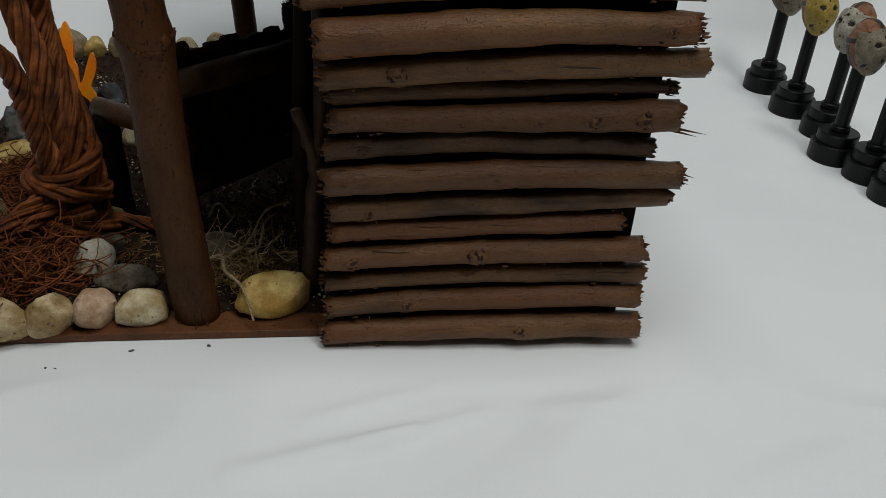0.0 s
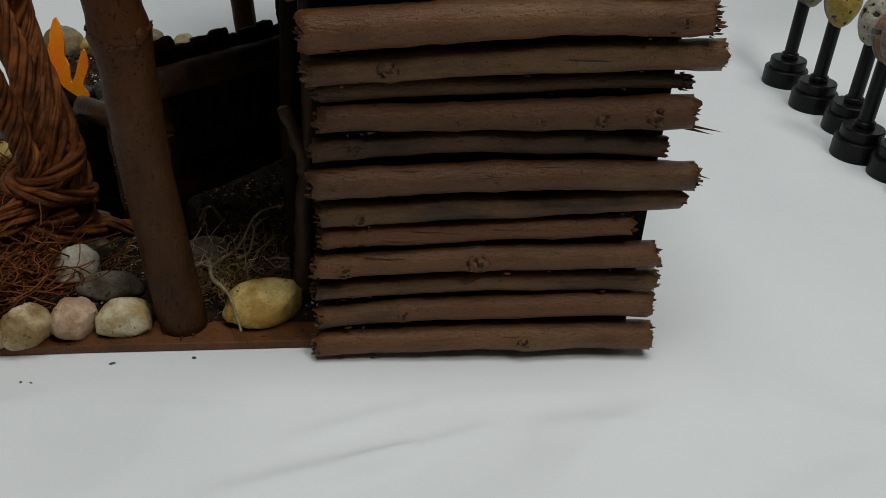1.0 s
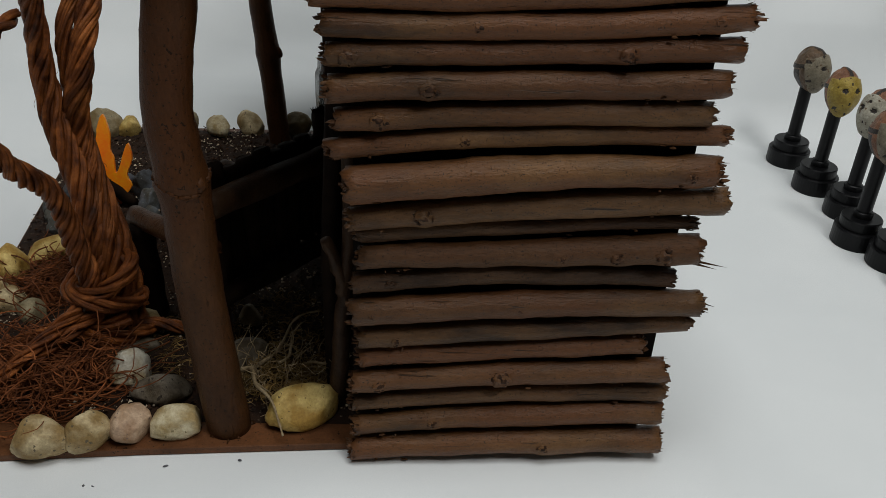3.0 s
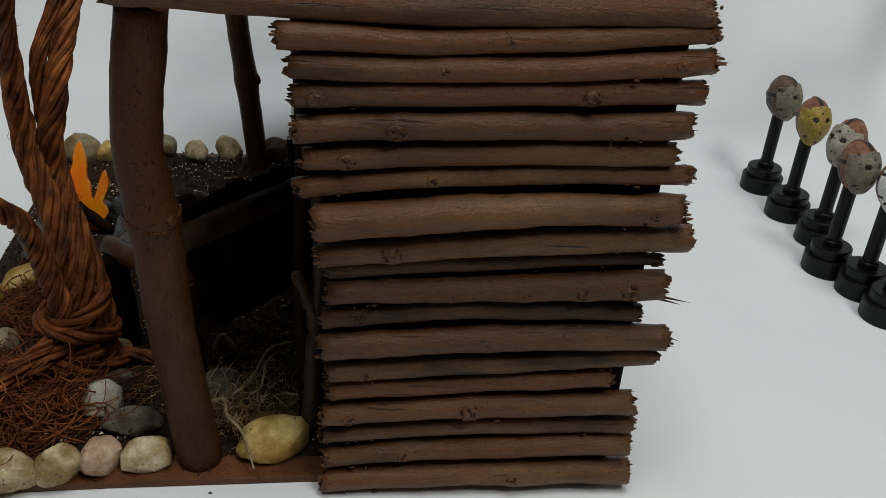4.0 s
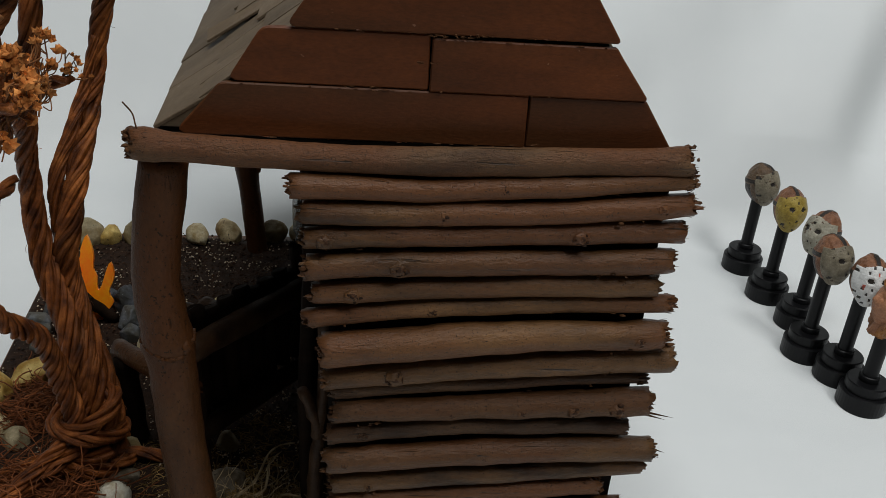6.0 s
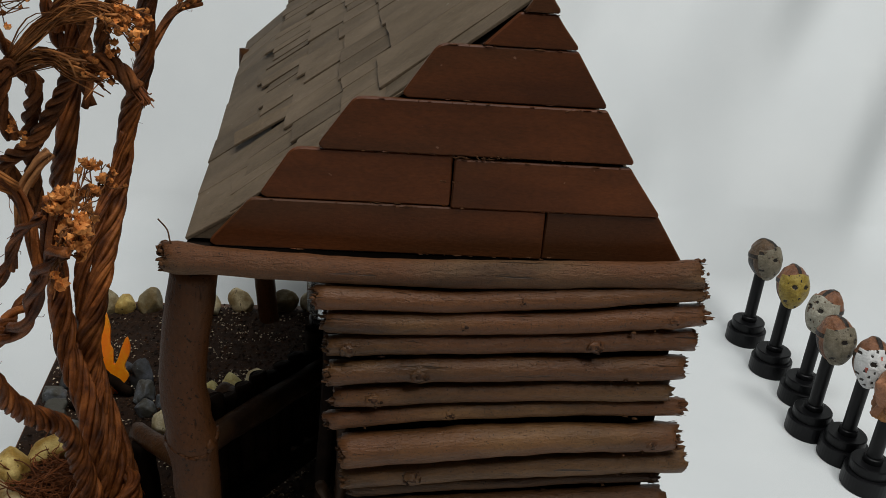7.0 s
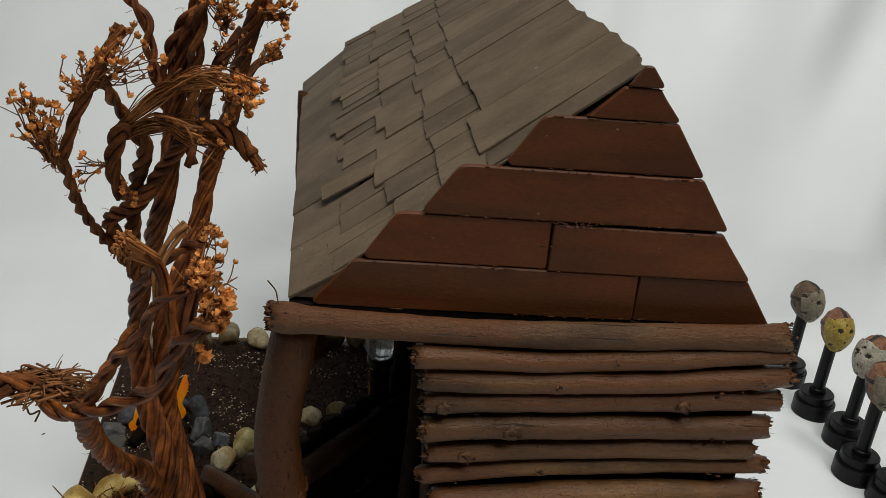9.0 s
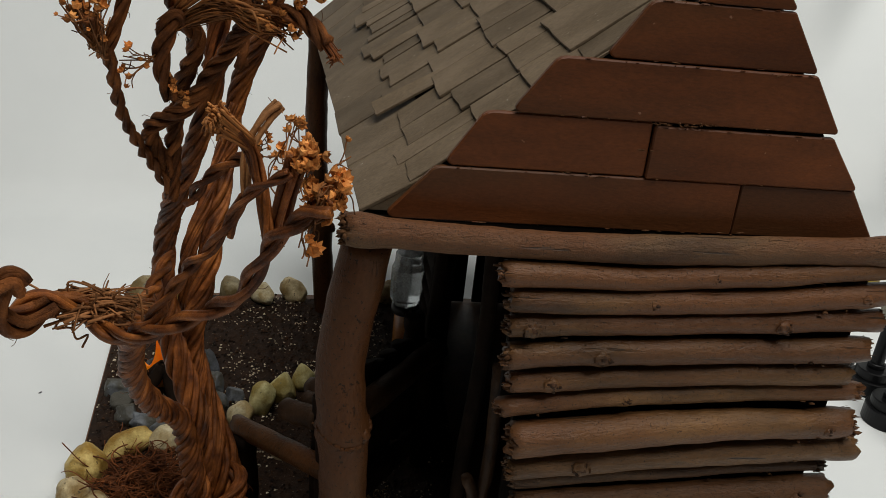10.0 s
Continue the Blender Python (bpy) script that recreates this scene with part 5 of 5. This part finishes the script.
    spray(t, (-0.1215, -0.071, 0.2490), (0.3, 0.1, 0.5), 20, 0.0065, 0.5, 0.0020, 26)
    spray(t, (-0.1170, -0.079, 0.2535), (0.6, 0.1, 0.4), 12, 0.0050, 0.5, 0.0021, 36)
    spray(t, (-0.1180, -0.078, 0.2540), (0.45, 0.5, 0.74), 3, 0.0125, 0.06, 0.0019, 37, 0.6)
    spray(t, (-0.1190, -0.078, 0.2500), (-0.2, -0.2, -0.9), 3, 0.0090, 0.1, 0.0019, 38, 0.6)
    spray(t, (-0.145, 0.037, 0.226), (0.6, -0.2, 0.8), 14, 0.011, 0.4, 0.0016, 7)
    spray(t, (-0.127, 0.085, 0.312), (0.8, 0, 0.5), 40, 0.013, 0.5, 0.0015, 8)
    spray(t, (-0.135, 0.045, 0.312), (0.1, 0, 0.9), 36, 0.013, 0.5, 0.0015, 9)
    spray(t, (-0.138, 0.06, 0.295), (0.4, -0.2, 0.7), 40, 0.014, 0.5, 0.0014, 27, 0.6)
    spray(t, (-0.137, 0.156, 0.276), (0.75, 0.25, 0.7), 30, 0.0165, 0.2, 0.0017, 28)
    spray(t, (-0.176, 0.024, 0.262), (-0.7, -0.1, 0.1), 14, 0.010, 0.5, 0.0015, 10, 0.6)
    spray(t, (-0.172, 0.026, 0.25), (0.4, -0.3, 0.5), 12, 0.008, 0.6, 0.0014, 11, 0.8)
    # bundles of fine fibres
    for k, pts in enumerate(([(-0.174, 0.03, 0.272), (-0.154, 0.02, 0.292), (-0.137, 0.015, 0.3), (-0.121, 0.014, 0.299)], [(-0.174, 0.03, 0.27), (-0.155, 0.02, 0.281), (-0.141, 0.015, 0.279), (-0.131, 0.014, 0.275)])):
        bm = bmesh.new()
        rnd = random.Random(40 + k)
        for _ in range(75):
            o = [Vector((rnd.gauss(0, 1), rnd.gauss(0, 1), rnd.gauss(0, 1))) * s for s in (0.001, 0.0016, 0.0022, 0.0032)]
            path = smooth_path([Vector(p) + q for p, q in zip(pts, o)], 4)
            tube(bm, path[:rnd.randint(8, len(path))], rnd.uniform(0.00018, 0.00055), 5, flat=0.45, rough=0.3, seed=k, freq=700)
        tagged(part("fibre_tuft", bm, M_GOLDFIBRE, t, "bundle of fine orange-brown fibres"), kind="stuff")


def tangle(name, centre, size, count, radius, material, label, category, seed, length=0.02, kind="", curliness=1.1, core=0.0):
    """A tangle of loose curling fibres, as one mesh."""
    rnd = random.Random(seed)
    bm = bmesh.new()
    c = Vector(centre)
    for _ in range(count):
        a, k = rnd.random() * 6.283, math.sqrt(rnd.random())
        p = c + Vector((math.cos(a) * k * size[0], math.sin(a) * k * size[1], rnd.random() * size[2] * (1 - 0.75 * k)))
        h, pitch = rnd.random() * 6.283, rnd.gauss(0, 0.25)
        curl = rnd.gauss(0, curliness)
        pts = [p]
        for _ in range(6):
            step = length / 6
            p = p + Vector((math.cos(h) * step, math.sin(h) * step, pitch * step))
            p.z = max(p.z, c.z + 0.0003)
            h += curl / 6 * 2.2 + rnd.gauss(0, 0.15)
            pitch += rnd.gauss(0, 0.2) - 0.3 * (p.z - c.z - size[2] * 0.5) / size[2]
            pts.append(p)
        tube(bm, smooth_path(pts, 2), radius * rnd.uniform(0.6, 1.3), 4)
    if core:
        for k in range(9):
            o = Vector((rnd.gauss(0, 0.5) * size[0], rnd.gauss(0, 0.4) * size[1], rnd.uniform(0.0, 0.7) * size[2]))
            lump(bm, c + o, (core * rnd.uniform(0.7, 1.3), core * 0.6, core * rnd.uniform(0.3, 0.6)), k + 3.0, rough=0.9, sub=2, turn=rnd.random() * 3)
    return tagged(mesh_object(name, bm, material), label, category, kind=kind)


def nest():
    """A small pile of coarse straws laid along the branch, with a few wiry loops."""
    pile = thing("nest", (-0.188, -0.022, 0.192), "small bird's nest of coarse brown straws on a cord branch", "nest")
    rnd = random.Random(3)
    bm = bmesh.new()
    for _ in range(190):
        a, k = rnd.random() * 6.283, math.sqrt(rnd.random())
        c = Vector((math.cos(a) * k * 0.0118, math.sin(a) * k * 0.0078, rnd.uniform(-0.0022, 0.0075) * (1 - 0.5 * k)))
        h = rnd.gauss(0.1, 0.5) + (1.5 if rnd.random() < 0.2 else 0)
        d = Vector((math.cos(h), math.sin(h), rnd.gauss(0.0, 0.16))) * rnd.uniform(0.004, 0.0095)
        sag = Vector((0, 0, -rnd.uniform(0.0003, 0.0016)))
        side = Vector((rnd.gauss(0, 0.0009), rnd.gauss(0, 0.0009), 0))
        fat = rnd.uniform(0.00022, 0.00062)
        tube(bm, smooth_path([c - d + sag, c + side, c + d + sag], 3), lambda u: fat * (1.1 - 0.35 * u), 5, flat=0.6, rough=0.2, seed=a, freq=900)
    tagged(part("straw_heap", bm, M_TWIG, pile, "pile of flat brown straws"), kind="stuff")
    for pts in (((-0.006, -0.002, 0.003), (-0.0065, -0.003, 0.0085), (-0.0055, -0.003, 0.0108), (-0.001, -0.003, 0.0098), (0.0035, -0.002, 0.0062), (0.0045, -0.001, 0.003)),
                ((0.006, -0.002, 0.003), (0.008, -0.003, 0.0075), (0.012, -0.002, 0.0088), (0.0162, -0.001, 0.0082), (0.0165, 0.0, 0.006)),
                ((0.0005, -0.006, 0.004), (0.003, -0.008, 0.0075), (0.0035, -0.0085, 0.0102)),
                ((-0.009, -0.003, -0.002), (-0.011, -0.004, -0.0055), (-0.006, -0.005, -0.0045), (-0.0045, -0.005, -0.0085), (-0.001, -0.005, -0.0068), (-0.003, -0.005, -0.0115)),
                ((-0.012, 0.0, 0.002), (-0.0165, 0.0, 0.0062), (-0.0205, 0.001, 0.0078), (-0.0225, 0.001, 0.0085)),
                ((0.004, -0.004, -0.001), (0.0145, -0.004, -0.0022), (0.0152, -0.003, 0.0042), (0.014, -0.002, 0.007))):
        bm = bmesh.new()
        tube(bm, smooth_path(pts, 4), 0.00038, 5, rough=0.25, seed=pts[0][0], freq=900)
        part("bent_twig", bm, M_TWIG, pile)


def undergrowth():
    tangle("coconut_fibre", (-0.186, 0.034, 0.005), (0.028, 0.023, 0.017), 640, 0.00033, M_FIBRE, "reddish brown coconut fibre heaped round the tree's foot", "fibre", 1, 0.042, "stuff", curliness=3.6)
    tangle("coconut_fibre", (-0.206, 0.114, 0.006), (0.02, 0.021, 0.012), 330, 0.00033, M_FIBRE, "reddish brown coconut fibre inside the pebble border", "fibre", 2, 0.03, "stuff", curliness=3.4)
    nest()
    tangle("straw", (-0.082, 0.072, 0.0062), (0.032, 0.04, 0.004), 520, 0.0002, M_STRAW, "short bits of dry golden straw on the soil", "straw", 12, 0.007, "stuff")
    tangle("straw", (-0.13, 0.06, 0.0062), (0.03, 0.03, 0.003), 260, 0.0002, M_STRAW, "short bits of dry golden straw on the soil", "straw", 13, 0.007, "stuff")
    tangle("straw", (-0.076, 0.034, 0.0062), (0.026, 0.014, 0.011), 420, 0.00022, M_STRAW, "golden brown dry plant matter heaped behind the ochre pebble", "straw", 14, 0.012, "stuff", curliness=2.6, core=0.003)
    roots = thing("dry_roots", (-0.072, 0.03, 0.006), "pale dry gnarled plant roots spread beside the ochre pebble", "roots")
    rnd = random.Random(5)

    def crooked(p, d, length, wander, lift):
        pts, d = [p.copy()], d.normalized()
        for _ in range(6):
            d = (d + Vector((rnd.gauss(0, wander), rnd.gauss(0, wander), rnd.gauss(lift, wander)))).normalized()
            p = p + d * length / 6
            p.z = max(p.z, 0.001)
            pts.append(p.copy())
        return smooth_path(pts, 3)

    for p, d, length, fat in (((-0.024, -0.002, 0.012), (1, 0.1, 0.15), 0.048, 0.0008), ((-0.018, 0.004, 0.009), (1, 0.1, 0.25), 0.045, 0.0007), ((-0.006, 0.002, 0.014), (0.8, 0, 0.5), 0.03, 0.0006), ((-0.036, -0.004, 0.004), (0.2, -0.4, 0.6), 0.026, 0.0006),
                              ((0.006, 0.004, 0.012), (0.7, 0.1, 0.75), 0.028, 0.0006)):
        bm = bmesh.new()
        tube(bm, crooked(Vector(p), Vector(d), length, 0.3, 0.02), lambda u: 1.35 * fat * (1 - 0.6 * u), 7, rough=0.5, seed=fat * 9000, freq=500)
        part("root", bm, M_ROOT, roots, "thick crooked pale root")
    bm = bmesh.new()
    for _ in range(130):
        p = Vector((rnd.uniform(-0.034, 0.024), rnd.uniform(-0.008, 0.014), rnd.uniform(0.001, 0.015)))
        d = Vector((rnd.gauss(0.2, 0.8), rnd.gauss(-0.1, 0.5), rnd.gauss(0.5, 0.8)))
        fat = rnd.choice((0.0001, 0.00013, 0.00018, 0.00026))
        tube(bm, crooked(p, d, rnd.uniform(0.008, 0.026), 0.42, 0.05), lambda u: fat * (1.1 - 0.5 * u), 4)
    tagged(part("rootlet_mass", bm, M_ROOT, roots, "fine pale rootlets"), kind="stuff")


# ---- heads on stands ----
def stand_mesh():
    s = thing("display_stand", (0, 0, 0), "black plastic display stand with round stepped foot and pole", "stand", "row of display stands")
    for name, prof in (("foot", ((0.0152, 0), (0.0158, 0.0008), (0.0158, 0.0118), (0.0152, 0.0126))), ("collar", ((0.0132, 0.0126), (0.0132, 0.019), (0.0126, 0.0198))),
                       ("socket", ((0.0062, 0.0198), (0.0062, 0.0235), (0.0056, 0.024))), ("pole", ((0.0047, 0.024), (0.0047, 0.0665)))):
        bm = bmesh.new()
        lathe(bm, prof)
        ob = part(name, bm, M_BLACK, s, smooth=False)
    return s


def doll_head(place, turn, cols, kind_, seed, label, nod=0.0):
    """One plain mesh: an egg-like head, with a proud mask shell over the front and dark straps round the rest."""
    bm = bmesh.new()
    made = bmesh.ops.create_uvsphere(bm, u_segments=128, v_segments=88, radius=1.0)
    masked = kind_ != "bare"
    kinds = {}
    for v in made["verts"]:
        d = v.co.normalized()
        front, m = -d.y, 0
        k = 1 + 0.035 * noise.noise(d * 2.2 + Vector((seed, 0, 0)))
        jaw = 1 - 0.24 * max(0, -d.z) ** 1.4
        if masked:
            brow = 0.62 + 0.06 * math.cos(d.x * 4)
            if front > 0.12 and d.z < brow:
                m = 1
                k += 0.085 + 0.03 * math.exp(-(d.x / 0.15) ** 2 - ((d.z + 0.08) / 0.22) ** 2) - 0.035 * math.exp(-((abs(d.x) - 0.45) / 0.2) ** 2 - ((d.z + 0.25) / 0.2) ** 2)
                if ((abs(d.x) - 0.36) / 0.17) ** 2 + ((d.z - 0.12) / 0.105) ** 2 < 1:
                    m, k = 2, k - 0.075
                gx, gz = d.x / 0.22, d.z / 0.2
                hole = abs(gx - round(gx)) < 0.3 and abs(gz - round(gz)) < 0.3 and (round(gx) + round(gz)) % 2 == 0
                if hole and (kind_ == "dots" and abs(d.z - 0.12) > 0.17 or kind_ == "rag" and (round(gx) * 7 + round(gz) * 3 + int(seed)) % 3 == 0 and abs(d.z) > 0.25):
                    m, k = 2, k - 0.03
                if kind_ == "dots" and (abs(d.x) < 0.07 and 0.3 < d.z < 0.45 or abs(abs(d.x) - 0.62) < 0.07 and -0.22 < d.z < -0.02):
                    m = 3
                if kind_ == "rag" and m == 1 and noise.noise(d * 5 + Vector((seed * 3, 1, 0))) > 0.42:
                    m = 4
            elif abs(d.z - 0.22) < 0.1 and front < 0.15 or abs(d.x) < 0.13 and d.z > 0.3 and front < 0.75:
                m, k = 2, k + 0.05
            elif front < -0.2 and d.z < 0.1:
                m = 2
            else:
                k += 0.035 * noise.noise(d * 5 + Vector((0, seed, 0)))
        else:
            face = front > 0.3 and -0.9 < d.z < 0.5
            if face:
                nose = math.exp(-(d.x / 0.13) ** 2 - ((d.z + 0.02) / 0.16) ** 2)
                k += 0.22 * nose - 0.07 * math.exp(-((abs(d.x) - 0.3) / 0.12) ** 2 - ((d.z - 0.15) / 0.1) ** 2) + 0.05 * math.exp(-(d.x / 0.2) ** 2 - ((d.z + 0.4) / 0.07) ** 2)
            else:
                m = 1
                k += 0.13 + 0.07 * noise.noise(Vector((d.x * 11, d.y * 11, d.z * 2))) + 0.34 * max(0, -d.z)
        kinds[v] = m
        v.co = 1.3 * Vector((d.x * 0.0086 * jaw * k, d.y * 0.0104 * k, d.z * 0.0128 * k))
    for f in bm.faces:
        near = [kinds[v] for v in f.verts]
        f.material_index = max(set(near), key=near.count)
    ob = mesh_object("doll_head", bm, cols)
    ob.matrix_world = Matrix.Translation(place) @ Matrix.Rotation(turn, 4, "Z") @ Matrix.Rotation(nod, 4, "X")
    return tagged(ob, label, "doll head", "row of doll heads")


def heads_on_stands():
    def paint(name, a, b, sp=None):
        return mat(name, a, b, rough=0.42, scale=190, fine=700, bump=0.7, bump_dist=0.0011, speck=sp, speck_at=0.70, speck_scale=340, spec=0.35)

    skin = paint("worn_flesh_paint", (0.15, 0.062, 0.030), (0.30, 0.135, 0.068), (0.09, 0.04, 0.024))
    grey = paint("grey_green_mask_paint", (0.13, 0.108, 0.072), (0.26, 0.225, 0.16), (0.05, 0.035, 0.022))
    gold = paint("dirty_yellow_mask_paint", (0.24, 0.16, 0.022), (0.42, 0.31, 0.065), (0.08, 0.05, 0.016))
    bone = paint("dirty_white_mask_paint", (0.26, 0.24, 0.18), (0.44, 0.41, 0.33), (0.09, 0.06, 0.04))
    white = paint("white_mask_paint", (0.68, 0.68, 0.67), (0.78, 0.78, 0.77))
    dark = paint("dark_brown_paint", (0.012, 0.009, 0.007), (0.035, 0.026, 0.02))
    red = paint("red_paint", (0.4, 0.06, 0.04), (0.5, 0.1, 0.06))
    stain = paint("brown_stain_paint", (0.08, 0.05, 0.028), (0.16, 0.1, 0.058))
    hair = paint("ginger_hair_paint", (0.2, 0.075, 0.016), (0.42, 0.18, 0.048))
    pale = paint("light_skin_paint", (0.34, 0.145, 0.07), (0.46, 0.215, 0.115))
    places = [(0.287, 0.329), (0.289, 0.281), (0.296, 0.241), (0.284, 0.200), (0.295, 0.172), (0.297, 0.142)]
    first = stand_mesh()
    first.location = (*places[0], 0)
    for p in places[1:]:
        copy_thing(first, Matrix.Translation((*p, 0)))
    looks = [("rag", [stain, grey, dark, red, stain], 0.55, "grey-brown worn mask on a doll head, on a black stand"), ("rag", [skin, gold, dark, red, gold], 0.0, "dirty yellow mask on a doll head, on a black stand"),
             ("rag", [skin, bone, dark, red, stain], -1.1, "dirty white mask on a doll head, on a black stand"), ("rag", [skin, grey, dark, red, grey], 0.25, "grey-green spotted mask on a doll head, on a black stand"),
             ("dots", [skin, white, dark, red, white], -0.15, "white mask with dark holes on a doll head, on a stand"), ("bare", [pale, hair, dark, red, pale], -1.6, "doll head with long ginger hair, on a black stand")]
    for i, ((x, y), (kind_, cols, turn, label)) in enumerate(zip(places, looks)):
        doll_head((x, y - 0.001, 0.0768), turn, cols, kind_, i * 2.7 + 1, label, nod=-0.22)


room()
sheet()
base_and_soil()
cabin()
stones()
campfire()
log_bench()
tree()
undergrowth()
heads_on_stands()
